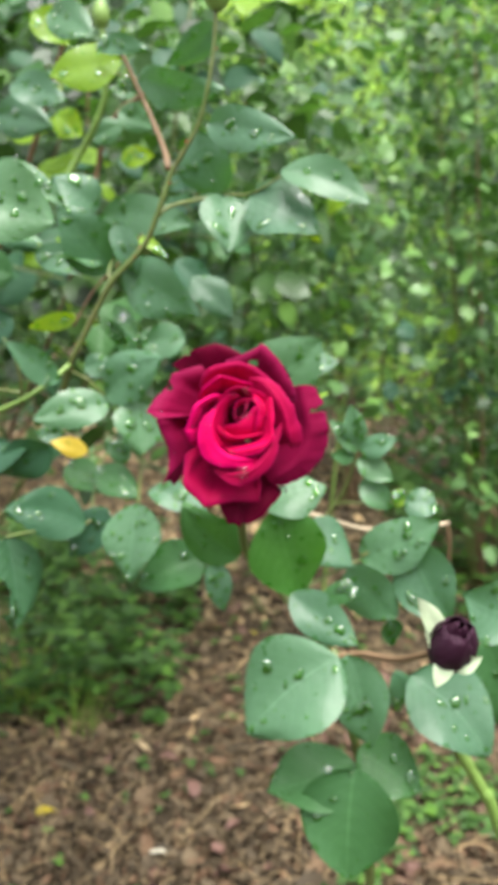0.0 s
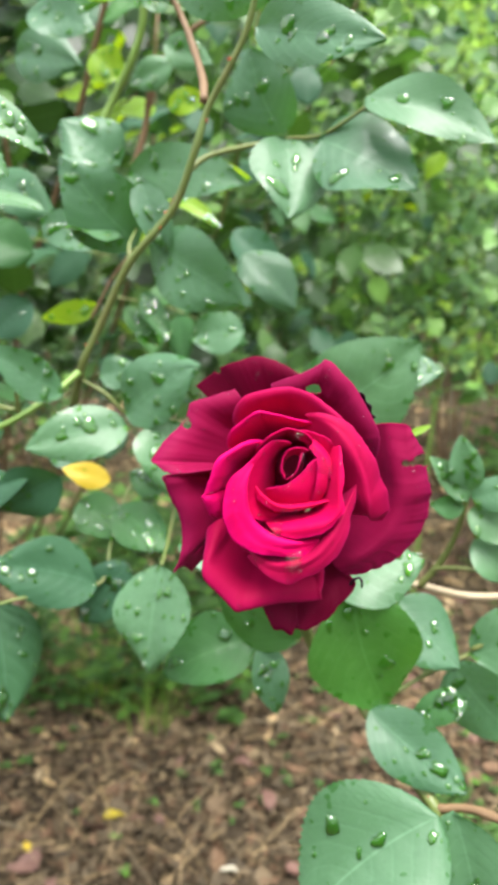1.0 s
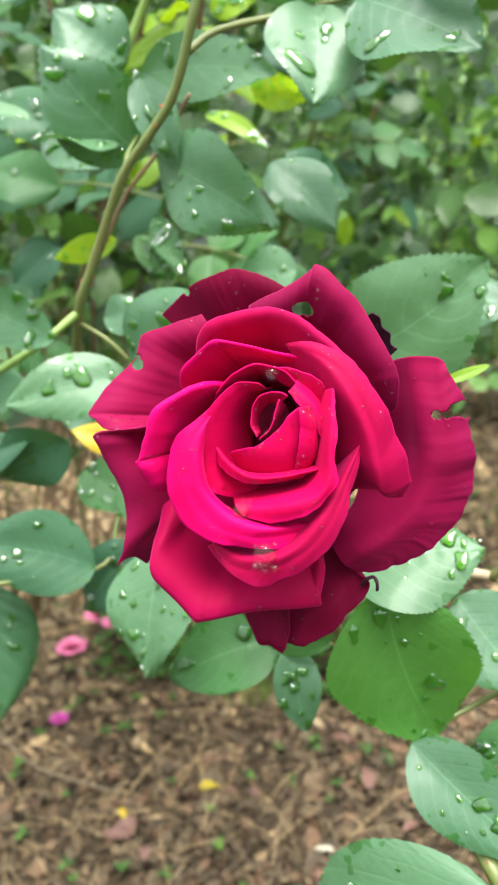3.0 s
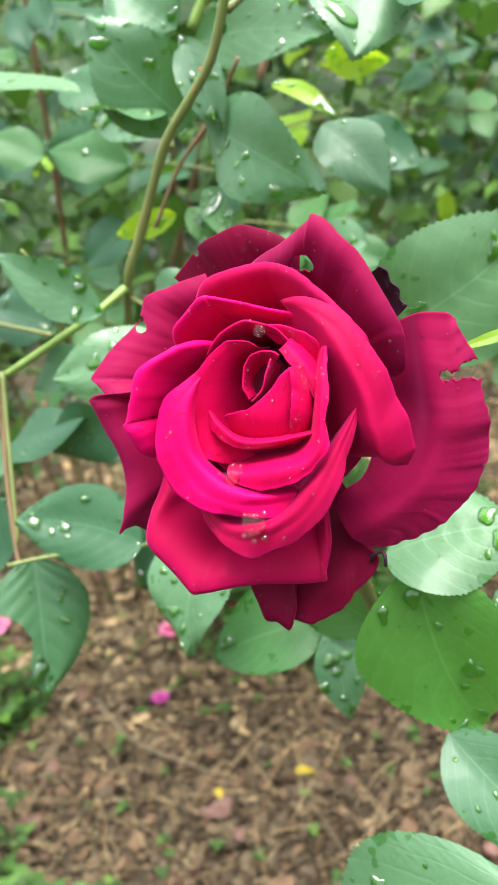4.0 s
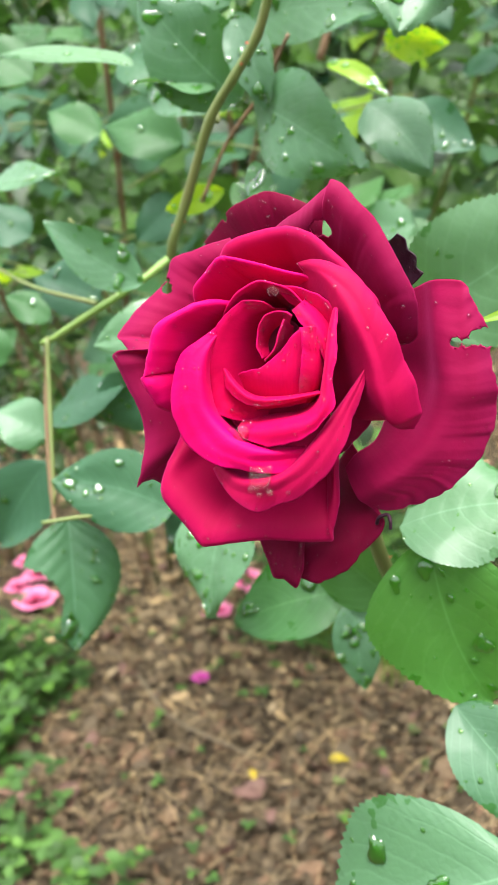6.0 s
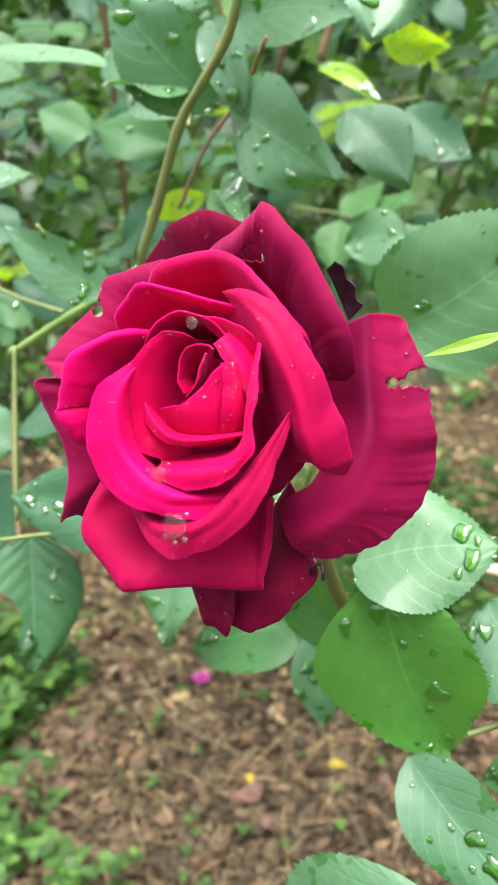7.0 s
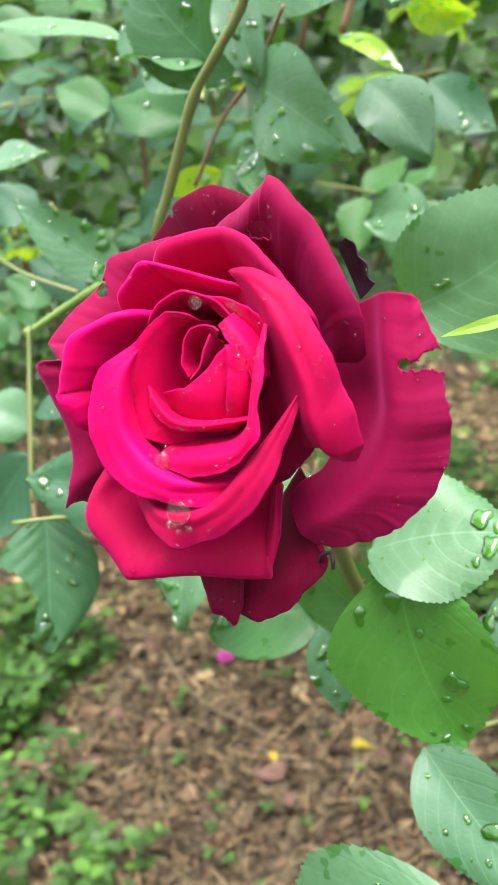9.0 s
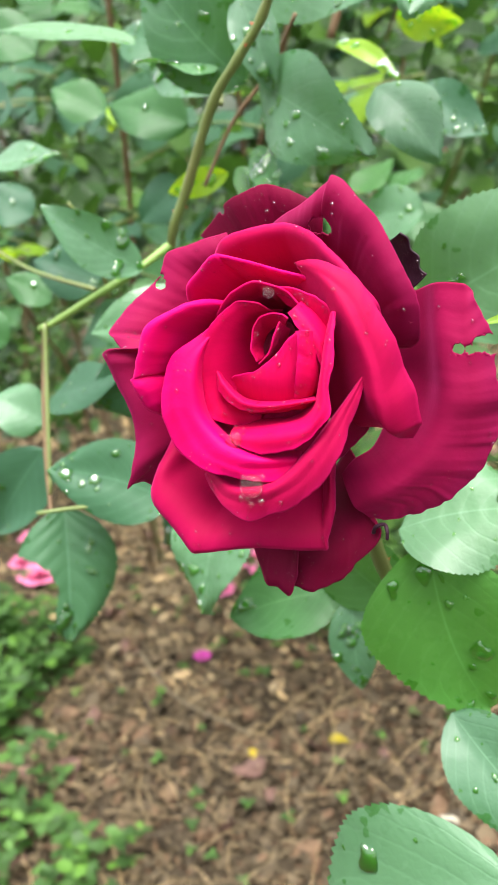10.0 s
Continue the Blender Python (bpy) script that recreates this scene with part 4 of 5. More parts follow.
def bud_part(name, mat, a0, a1, r, z0, z1, twist, flare, parent, label=""):
    """A wrapped piece of a bud: from angle a0 to a1, from z0 to z1 along its axis."""
    axis = (BUD_TIP - BUD_AT).normalized()
    x = axis.orthogonal().normalized()
    y = axis.cross(x)
    ln = (BUD_TIP - BUD_AT).length
    verts, faces = [], []
    nu, nv = 16, 12
    for j in range(nv + 1):
        t = z0 + (z1 - z0) * j / nv
        for i in range(nu + 1):
            u = i / nu
            a = math.radians(a0 + (a1 - a0) * u + twist * t)
            e = 1 - (2 * u - 1) ** 2
            tt = z0 + (t - z0) * (0.72 + 0.28 * e ** 0.5) if flare == 0 else t
            w = math.sin(math.pi * (0.10 + 0.82 * min(tt, 1.0))) ** 0.8
            fold = noise.noise(Vector((u * 3.0, a0 * 0.05, t * 1.3)))
            rr = r * w * (1 + 0.05 * u + 0.16 * fold * t) + flare * (j / nv) ** 2
            if flare == 0:
                tt += 0.10 * t * t * noise.noise(Vector((u * 5.0, a0 * 0.11, 7)))
            if flare:
                half = (1 - (j / nv)) ** 0.6 * 0.5 + 0.02
                a = math.radians((a0 + a1) / 2 + (a1 - a0) * (u - 0.5) * 2 * half)
            verts.append(BUD_AT + axis * (tt * ln) + (x * math.cos(a) + y * math.sin(a)) * rr)
    for j in range(nv):
        for i in range(nu):
            q = j * (nu + 1) + i
            faces.append((q, q + 1, q + nu + 2, q + nu + 1))
    ob = new(name, mesh_of(name, verts, faces, mat))
    ob.parent = parent
    thick = ob.modifiers.new("thickness", "SOLIDIFY")
    thick.thickness = 0.0005
    return tagged(ob, label)


BUD = bud_part("rose_bud", BUDSKIN, 0, 360, 0.0100, 0.0, 0.90, 30, 0, BUSH, "closed blackish-purple rose bud with pale sepals")
for i in range(5):
    bud_part("petal", BUDSKIN, i * 72, i * 72 + 150, 0.0106 + 0.0005 * i, 0.02, 0.86 + 0.05 * (i % 3), 60, 0, BUD)
for i in range(3):
    bud_part("petal", BUDSKIN, i * 120, i * 120 + 200, 0.0062 + 0.0006 * i, 0.3, 1.02, 140, 0, BUD)
leaf(SEPAL, (0.100, 0.415, 1.060), (0.087, 0.410, 1.084), 0.010, (0.16, -0.98, -0.13), wet=0, holder=BUD, name="sepal")
leaf(SEPAL, (0.099, 0.418, 1.048), (0.092, 0.412, 1.073), 0.010, (0.50, -0.86, -0.07), wet=0, holder=BUD, name="sepal")
leaf(SEPAL, (0.102, 0.412, 1.057), (0.096, 0.405, 1.041), 0.010, (-0.16, -0.88, 0.44), wet=0, holder=BUD, name="sepal")
leaf(SEPAL, (0.103, 0.410, 1.049), (0.117, 0.405, 1.057), 0.009, (-0.34, -0.94, 0.01), wet=0, holder=BUD, name="sepal")


# ---- rain drops ----
def drops_mesh(drops, high, ragged, mat):
    """Domes of water: uneven in outline, high in the middle, sagging towards the ground."""
    verts, faces = [], []
    seg, rings = 20, 5
    for c, nrm, size, stretch, spin in drops:
        sag = Vector((0, 0, -1)) - nrm * -nrm.z
        x = sag.normalized() if sag.length > 0.2 else nrm.orthogonal().normalized()
        x = Matrix.Rotation((spin - 0.5) * 1.6, 3, nrm) @ x
        y = nrm.cross(x)
        k = len(verts)
        lift = size * high / (1 + size * 160)
        for i in range(rings):
            a = (i / rings) * math.pi / 2
            for s in range(seg):
                b = math.tau * s / seg
                w = size * math.cos(a) ** 0.8 * (1 + ragged * min(0.35 + size * 330, 0.95) * noise.noise(Vector((math.cos(b) * 0.85, math.sin(b) * 0.85, k * 0.37))))
                verts.append(c + (x * math.cos(b) * stretch + y * math.sin(b)) * w + nrm * (lift * math.sin(a) - 0.00005))
        verts.append(c + nrm * (lift - 0.00005))
        for i in range(rings - 1):
            for s in range(seg):
                s2 = (s + 1) % seg
                faces.append((k + i * seg + s, k + i * seg + s2, k + (i + 1) * seg + s2, k + (i + 1) * seg + s))
        for s in range(seg):
            faces.append((k + (rings - 1) * seg + s, k + (rings - 1) * seg + (s + 1) % seg, k + rings * seg))
    return mesh_of("rain_drops", verts, faces, mat)


def water_drop(x, y, z, r, label):
    bm = bmesh.new()
    bmesh.ops.create_icosphere(bm, subdivisions=3, radius=r)
    for v in bm.verts:
        v.co.z *= 0.48 if v.co.z > 0 else 0.12
        v.co.x *= 1 + 0.12 * noise.noise(v.co * 300)
    for f in bm.faces:
        f.smooth = True
    me = bpy.data.meshes.new("water_drop")
    bm.to_mesh(me)
    bm.free()
    me.materials.append(FILM)
    ob = tagged(new("water_drop", me), label, "water drop", "drops on the rose")
    ob.matrix_world = Matrix.Translation(Vector((x, y, z)) + AXIS * 0.0010) @ AXIS.to_track_quat("Z", "Y").to_matrix().to_4x4()


def glints(x, y, z, r, n, seed):
    """Beads that sit round a larger drop."""
    rng = random.Random(seed)
    side = AXIS.orthogonal().normalized()
    for _ in range(n):
        out = Matrix.Rotation(rng.uniform(0, 6.28), 3, AXIS) @ side
        BEADS.append((Vector((x, y, z)) + out * r * rng.uniform(1.05, 1.6) + AXIS * r * 0.18, (AXIS + out * 0.4 + Vector((0, 0, 0.5))).normalized(), r * rng.uniform(0.12, 0.3), 1.3, rng.random()))


glints(0.0025, 0.4275, 1.1415, 0.0024, 7, 1)
glints(-0.0035, 0.4315, 1.1495, 0.0019, 9, 2)
water_drop(0.0025, 0.4275, 1.1415, 0.0024, "large clear water drop on a crimson petal")
water_drop(-0.0035, 0.4315, 1.1495, 0.0019, "clear water drop in the fold of a petal")
water_drop(0.0035, 0.4365, 1.1790, 0.0012, "small clear water drop on a petal edge")

tagged(new("rain_drops", drops_mesh(DROPS, 0.72, 1.0, WATER)), "clear rain drops lying on the rose leaves", "water drops", kind="stuff")
tagged(new("rain_beads", drops_mesh(BEADS, 1.1, 0.3, CLEAR)), "tiny clear rain beads on the crimson petals", "water drops", kind="stuff")


# ---- ground ----
def ground_height(x, y):
    return 0.03 * noise.noise(Vector((x * 0.9, y * 0.9, 0))) + 0.012 * noise.noise(Vector((x * 4, y * 4, 3)))


def ground():
    verts, faces = [], []
    xs = np.concatenate([np.linspace(-60, -4, 12)[:-1], np.linspace(-4, 4, 90), np.linspace(4, 60, 12)[1:]])
    ys = np.concatenate([np.linspace(-60, -1, 10)[:-1], np.linspace(-1, 7, 90), np.linspace(7, 60, 12)[1:]])
    for y in ys:
        for x in xs:
            verts.append((x, y, ground_height(x, y)))
    n = len(xs)
    for j in range(len(ys) - 1):
        for i in range(n - 1):
            faces.append((j * n + i, j * n + i + 1, (j + 1) * n + i + 1, (j + 1) * n + i))
    return tagged(new("ground", mesh_of("ground", verts, faces, SOIL)), "damp brown earth strewn with dead leaves", "ground", kind="structure")


ground()


def scatter(name, count, mat, box, size, label, category, seed, curl=0.3, flat=0.35, slim=(0.12, 0.85)):
    """Torn bits of dead leaf lying about."""
    rng = random.Random(seed)
    verts, faces, uvs = [], [], []
    x0, x1, y0, y1 = box
    for _ in range(count):
        x, y = rng.uniform(x0, x1) + rng.gauss(0, 0.35), y0 + (y1 - y0) * rng.random() ** 1.5 + rng.gauss(0, 0.3)
        s = size * (0.4 + rng.random() ** 2 * 1.4)
        turn = Euler((rng.gauss(0, flat), rng.gauss(0, flat), rng.uniform(0, 6.28))).to_matrix()
        c = Vector((x, y, ground_height(x, y) + rng.uniform(0.002, 0.016)))
        k = len(verts)
        asp = rng.uniform(*slim)
        for j in range(3):
            for i in range(4):
                u, v = i / 3 * 2 - 1, j / 2 * 2 - 1
                w = (1 - 0.75 * u * u) * asp * rng.uniform(0.7, 1.2)
                verts.append(c + turn @ Vector((u * s, v * w * s, curl * s * (v * v + 0.5 * u * u) * rng.uniform(0.3, 1))))
                uvs.append((0.5 + v / 2, 0.5 + u / 2))
        for j in range(2):
            for i in range(3):
                a = k + j * 4 + i
                faces.append((a, a + 1, a + 5, a + 4))
    return tagged(new(name, mesh_of(name, verts, faces, mat, uvs)), label, category, kind="stuff")


scatter("leaf_litter", 40000, LITTER, (-2.6, 1.5, 0.9, 5.5), 0.0080, "brown crumbled dead leaf scraps on the earth", "leaf litter", 3, 0.25, 0.35, (0.3, 0.9))
scatter("leaf_litter", 7000, LITTER, (-2.6, 1.5, 0.9, 5.0), 0.017, "broken brown dead leaves on the earth", "leaf litter", 9, 0.35, 0.3, (0.45, 0.95))
scatter("leaf_litter", 320, ROSY, (-1.6, 0.9, 1.2, 3.6), 0.022, "curled reddish-brown dead rose leaves on the earth", "leaf litter", 4, 0.5, 0.3, (0.5, 0.9))


def straws(count, seed):
    rng = random.Random(seed)
    verts, faces = [], []
    for _ in range(count):
        x, y = rng.uniform(-2.4, 1.5), rng.uniform(0.9, 4.5)
        a, ln = rng.uniform(0, 6.28), 0.05 + 0.3 * rng.random() ** 2
        z = ground_height(x, y) + 0.012
        d = Vector((math.cos(a), math.sin(a), 0))
        mid = Vector((x, y, z + rng.uniform(0, 0.03))) + Vector((rng.uniform(-1, 1), rng.uniform(-1, 1), 0)) * 0.02
        v, f, _ = tube([Vector((x, y, z)) - d * ln / 2, mid, Vector((x, y, z)) + d * ln / 2], rng.uniform(0.0005, 0.0015), 0.0005, 4, 6)
        k = len(verts)
        verts += v
        faces += [tuple(i + k for i in q) for q in f]
    tagged(new("straw", mesh_of("straw", verts, faces, STRAW)), "thin dry grass stalks and twigs on the earth", "straw", kind="stuff")


straws(5200, 5)
scatter("leaf_litter", 16000, LITTER, (-1.1, 0.6, 1.2, 2.3), 0.010, "fine brown leaf crumbs and fibres on the earth", "leaf litter", 6, 0.5, 0.6)


# ---- bushes and hedge ----
def foliage(rng, n, where, size, up=0.75, teeth=3):
    """Joined small leaves: where() gives the places."""
    verts, faces, uvs = [], [], []
    shapes = [leaf_shape(1.0, 0.62, random.Random(i), teeth, 2, 0.12, 0.25) for i in range(5)]
    for _ in range(n):
        c = where()
        s = size * rng.uniform(0.55, 1.25)
        nrm = Vector((rng.gauss(0, 0.6), rng.gauss(-0.3, 0.6), rng.gauss(up, 0.4))).normalized()
        y = nrm.cross(Vector((rng.uniform(-1, 1), rng.uniform(-1, 1), rng.uniform(-0.6, 0.3)))).normalized()
        x = y.cross(nrm)
        m = Matrix((x, y, nrm)).transposed()
        v, f, u = shapes[rng.randrange(5)]
        k = len(verts)
        verts += [c + m @ (p * s) for p in v]
        uvs += u
        faces += [tuple(i + k for i in q) for q in f]
    return verts, faces, uvs


NEAR_LEAVES = []
for i in range(6):
    shape_v, shape_f, shape_u = leaf_shape(1.0, 0.66, random.Random(40 + i), 9, 4, 0.12, 0.2)
    NEAR_LEAVES.append(mesh_of("bush_leaf", shape_v, shape_f, (SHADY, BUSHY, SHADY, SHADY, LIME, SHADY)[i], shape_u))


def bush(x, y, rx, ry, z0, z1, n, size, mat, seed, label, canes=7, lean=(0, 0), near=48):
    """A rose bush further off: arching canes and sprays of small leaves round them."""
    rng = random.Random(seed)
    top = tagged(new("rose_bush"), label, "rose bush")
    top.location = (x, y, 0)
    lines = []
    lx, ly = lean
    for i in range(canes):
        a, b = rng.uniform(-1, 1), rng.uniform(-1, 1)
        pts = [Vector((x + a * rx * 0.15, y + b * ry * 0.15, -0.02)), Vector((x + a * rx * 0.45 + lx * 0.4, y + b * ry * 0.45 + ly * 0.4, z1 * 0.35)), Vector((x + a * rx * 0.8 + lx * 0.9, y + b * ry * 0.8 + ly * 0.9, z1 * 0.7)), Vector((x + a * rx * 1.1 + lx, y + b * ry * 1.1 + ly, z1 * rng.uniform(0.85, 1.05)))]
        v, f, line = tube(pts, rng.uniform(0.004, 0.008), 0.002, 6, 18, 0.2, i)
        ob = child("cane", mesh_of("cane", v, f, BARK if i % 3 else STEM), top)
        ob.matrix_parent_inverse = Matrix.Translation((-x, -y, 0))
        lines += [q for q in line if q.z > z0]

    def where():
        if rng.random() < 0.55:
            p = lines[rng.randrange(len(lines))]
            p = p + Vector((rng.gauss(0, 1), rng.gauss(0, 1), rng.gauss(0, 0.8))) * 0.07
        else:
            a, r = rng.uniform(0, 6.28), rng.random() ** 0.5
            z = z0 + (z1 - z0) * rng.random()
            g = 1 + 0.35 * noise.noise(Vector((math.cos(a) * 2, math.sin(a) * 2, z * 3 + seed)))
            p = Vector((x + lx + math.cos(a) * rx * r * g, y + ly + math.sin(a) * ry * r * g, z))
        return p if p.z > 0.04 else p + Vector((0, 0, 0.2))

    for q in range(near):
        c = where()
        me = NEAR_LEAVES[q % 6]
        ob = child("leaf", me, top)
        nrm = Vector((rng.gauss(0, 0.5), rng.gauss(-0.4, 0.5), rng.gauss(0.7, 0.3))).normalized()
        y_ = nrm.cross(Vector((rng.uniform(-1, 1), rng.uniform(-1, 1), -0.2))).normalized()
        m = Matrix((y_.cross(nrm), y_, nrm)).transposed().to_4x4()
        ob.matrix_parent_inverse = Matrix.Translation((-x, -y, 0))
        ob.matrix_basis = Matrix.Translation(c) @ m @ Matrix.Scale(size * rng.uniform(0.8, 1.3), 4)
    v, f, u = foliage(rng, n, where, size)
    ob = tagged(child("foliage", mesh_of("foliage", v, f, mat, u), top), kind="stuff")
    ob.matrix_parent_inverse = Matrix.Translation((-x, -y, 0))
    return top


bush(-1.35, 2.25, 0.6, 0.5, 0.9, 2.0, 2600, 0.06, BUSHY, 11, "leafy rose bush behind the open rose", 8, (0.75, -0.6), 170)
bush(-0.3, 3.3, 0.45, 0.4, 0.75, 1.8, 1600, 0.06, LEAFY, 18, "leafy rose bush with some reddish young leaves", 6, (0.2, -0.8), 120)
leafy = bush(-1.1, 2.3, 0.3, 0.25, 1.1, 1.7, 120, 0.055, BUSHY, 19, "thin rose bush with purple young leaves and a red flower", 4, (0.85, -1.1), 40)
for bx, by, bz, tx, ty, tz, bw in ((-0.102, 1.06, 1.225, -0.056, 1.05, 1.242, 0.024), (-0.042, 1.06, 1.262, -0.018, 1.05, 1.246, 0.018), (0.0, 1.1, 1.19, 0.03, 1.08, 1.20, 0.02)):
    ob = leaf(PLUM, (bx, by, bz), (tx, ty, tz), bw, (0.1, -0.75, 0.65), 0, leafy, "purplish young leaf")
    ob.matrix_world = Matrix.Translation((bx, by, bz)) @ place((bx, by, bz), (tx, ty, tz), (0.1, -0.75, 0.65))[0]
bush(-1.9, 2.1, 0.6, 0.5, 0.4, 2.1, 3200, 0.055, BUSHY, 12, "leafy rose bush with dark green leaves")
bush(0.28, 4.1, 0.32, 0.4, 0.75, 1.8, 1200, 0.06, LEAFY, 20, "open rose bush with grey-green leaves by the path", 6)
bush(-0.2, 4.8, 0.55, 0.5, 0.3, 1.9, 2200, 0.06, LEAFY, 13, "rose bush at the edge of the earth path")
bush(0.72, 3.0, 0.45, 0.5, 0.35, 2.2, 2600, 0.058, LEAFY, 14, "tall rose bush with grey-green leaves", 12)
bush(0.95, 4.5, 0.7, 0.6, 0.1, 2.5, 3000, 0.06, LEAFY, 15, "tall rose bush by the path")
bush(-1.6, 4.0, 1.1, 0.7, 0.25, 2.3, 3000, 0.06, BUSHY, 16, "tall rose bush in the row behind")
bush(-3.0, 3.4, 0.9, 0.8, 0.1, 2.3, 2600, 0.06, BUSHY, 17, "broad rose bush beside the path")


def sprays(seed, places, holder):
    """Compound rose leaves: a stalk with five leaflets in two pairs and one at its end."""
    rng = random.Random(seed)
    for x, y, z in places:
        foot = Vector((x, y, z))
        a = rng.uniform(-3.14, 3.14)
        d = Vector((math.cos(a), math.sin(a) * 0.7, rng.uniform(-0.35, 0.25))).normalized()
        ln = rng.uniform(0.075, 0.11)
        nrm = Vector((rng.gauss(0, 0.3), rng.gauss(-0.55, 0.25), rng.gauss(0.7, 0.25))).normalized()
        side = d.cross(nrm).normalized()
        v, f, _ = tube([foot, foot + d * ln * 0.6 + Vector((0, 0, 0.004)), foot + d * ln], 0.0012, 0.0008, 6)
        child("leafstalk", mesh_of("leafstalk", v, f, STEM), holder)
        mat = rng.choice((SHADY, DEEP, SHADY, SHADY, DEEP, LIME))
        for along, turn in ((0.5, 1), (0.5, -1), (0.78, 1), (0.78, -1), (1.0, 0)):
            base = foot + d * ln * along
            way = (d * (0.35 if turn else 1.0) + side * turn + Vector((0, 0, rng.uniform(-0.25, 0.1)))).normalized()
            size = rng.uniform(0.036, 0.052) * (0.75 + 0.25 * along)
            tilt = (nrm + Vector((rng.gauss(0, 0.2), rng.gauss(0, 0.2), rng.gauss(0, 0.2)))).normalized()
            leaf(mat, base, base + way * size, size * rng.uniform(0.6, 0.72), tilt, 4, holder)


MIDDLE = tagged(new("rose_bush"), "rose bush with dark wet leaves close behind the open rose", "rose bush")
for foot, tops in (((-1.5, 2.3), ((-0.62, 1.2, 1.1), (-0.47, 1.0, 1.52), (-0.42, 0.95, 1.85))), ((-1.45, 2.35), ((-0.5, 1.25, 1.1), (-0.22, 1.0, 1.5), (-0.12, 0.95, 1.85))), ((-1.6, 2.25), ((-0.85, 1.2, 1.05), (-0.70, 0.95, 1.45), (-0.66, 0.9, 1.8)))):
    cane(BARK, 0.0045, 0.0022, (*foot, -0.02), (foot[0] + 0.35, foot[1] - 0.5, 0.7), *tops, thorns=4, holder=MIDDLE)
pick = random.Random(61)
sprays(62, [(pick.uniform(-0.62, -0.08), pick.uniform(0.82, 1.2), pick.uniform(1.10, 1.50)) for _ in range(26)], MIDDLE)
# unseen sprays overhead, added to block light from the leaves below
sprays(64, [(pick.uniform(-0.75, 0.05), pick.uniform(0.70, 1.25), pick.uniform(1.58, 1.95)) for _ in range(24)], MIDDLE)
sprays(63, [(pick.uniform(-0.95, -0.45), pick.uniform(0.85, 1.2), pick.uniform(0.98, 1.40)) for _ in range(14)], MIDDLE)


def hedge(x0, x1, y0, y1, z1, n, size, mat, seed, label, name="hedge"):
    rng = random.Random(seed)

    def where():
        x, y = rng.uniform(x0, x1), rng.uniform(y0, y1)
        z = z1 * rng.random() * (0.8 + 0.3 * noise.noise(Vector((x * 0.7, y * 0.7, seed))))
        if noise.noise(Vector((x * 1.6, y * 0.8, z * 1.6 + seed))) < -0.12:
            return where()
        return Vector((x, y, z))

    v, f, u = foliage(rng, n, where, size, 0.5, 2)
    return tagged(new(name, mesh_of(name, v, f, mat, u)), label, "hedge", kind="stuff")


# far hedge in two leaf colours: paler for its sunlit stretch, darker for the shaded one
hedge(-0.7, 4, 6.0, 8.5, 4.4, 12000, 0.085, FRESH, 21, "far fresh green shrubs, leaf colour lightened as if sunlit")
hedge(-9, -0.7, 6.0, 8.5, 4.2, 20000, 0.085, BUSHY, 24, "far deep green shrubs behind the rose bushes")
hedge(-9, -4.2, 0.0, 6.0, 3.4, 8000, 0.09, BUSHY, 22, "far dark green shrubs beside the path")
# added behind the camera, out of view, to darken reflections in leaves and drops
hedge(-6, 6, -4.6, -2.6, 3.0, 9000, 0.10, BUSHY, 25, "unseen green shrubs behind the camera, added to block low sky")
hedge(1.9, 5, 1.0, 6.0, 3.0, 7000, 0.09, BUSHY, 23, "far green shrubs")

# flat sheet for the woods, coloured near-black so hedge gaps look shaded
GAP_SHADE = plain("woods_gap_shade", (0.002, 0.006, 0.002), (0.05, 0.10, 0.02), 9.0, 0.9, 0.6, 0.1)
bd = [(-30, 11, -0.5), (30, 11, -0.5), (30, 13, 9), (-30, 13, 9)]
tagged(new("backdrop", mesh_of("backdrop", bd, [(0, 1, 2, 3)], GAP_SHADE)), "flat sheet for far woods, near-black green to put shade behind the shrubs", "woods", kind="structure")


def weeds(name, count, box, z1, size, seed, label):
    """Low ground cover: small three-leaved sprigs."""
    rng = random.Random(seed)
    verts, faces, uvs = [], [], []
    shape = leaf_shape(1.0, 0.7, random.Random(1), 2, 2, 0.1, 0.2)
    x0, x1, y0, y1 = box
    for _ in range(count):
        x, y = rng.uniform(x0, x1), rng.uniform(y0, y1)
        dens = noise.noise(Vector((x * 3.1, y * 3.1, seed)))
        if dens < -0.15:
            continue
        z = z1 * rng.random() * (0.6 + dens) + 0.015
        c = Vector((x, y, ground_height(x, y) + max(z, 0.01)))
        turn = rng.uniform(0, 6.28)
        s = size * rng.uniform(0.6, 1.3)
        for q in range(3):
            a = turn + q * 2.09 + rng.uniform(-0.3, 0.3)
            y_ = Vector((math.cos(a), math.sin(a), rng.uniform(-0.3, 0.35))).normalized()
            x_ = y_.cross(Vector((0, rng.uniform(-0.4, 0.1), 1))).normalized()
            m = Matrix((x_, y_, x_.cross(y_))).transposed()
            k = len(verts)
            verts += [c + m @ (p * s) for p in shape[0]]
            uvs += shape[2]
            faces += [tuple(i + k for i in f) for f in shape[1]]
    return tagged(new(name, mesh_of(name, verts, faces, WEED, uvs)), label, "weeds", kind="stuff")


weeds("weeds", 1200, (-0.98, -0.32, 1.98, 2.9), 0.36, 0.032, 31, "low green weeds under the rose bushes")
weeds("weeds", 300, (-1.35, -0.85, 2.8, 3.4), 0.3, 0.045, 35, "low green weeds by the tall bushes")
weeds("weeds", 520, (-1.65, -1.0, 0.95, 1.5), 0.28, 0.032, 32, "clump of bright green weeds on the earth")
weeds("weeds", 300, (-1.55, -1.2, 1.3, 1.7), 0.2, 0.034, 38, "patch of green weeds on the earth")
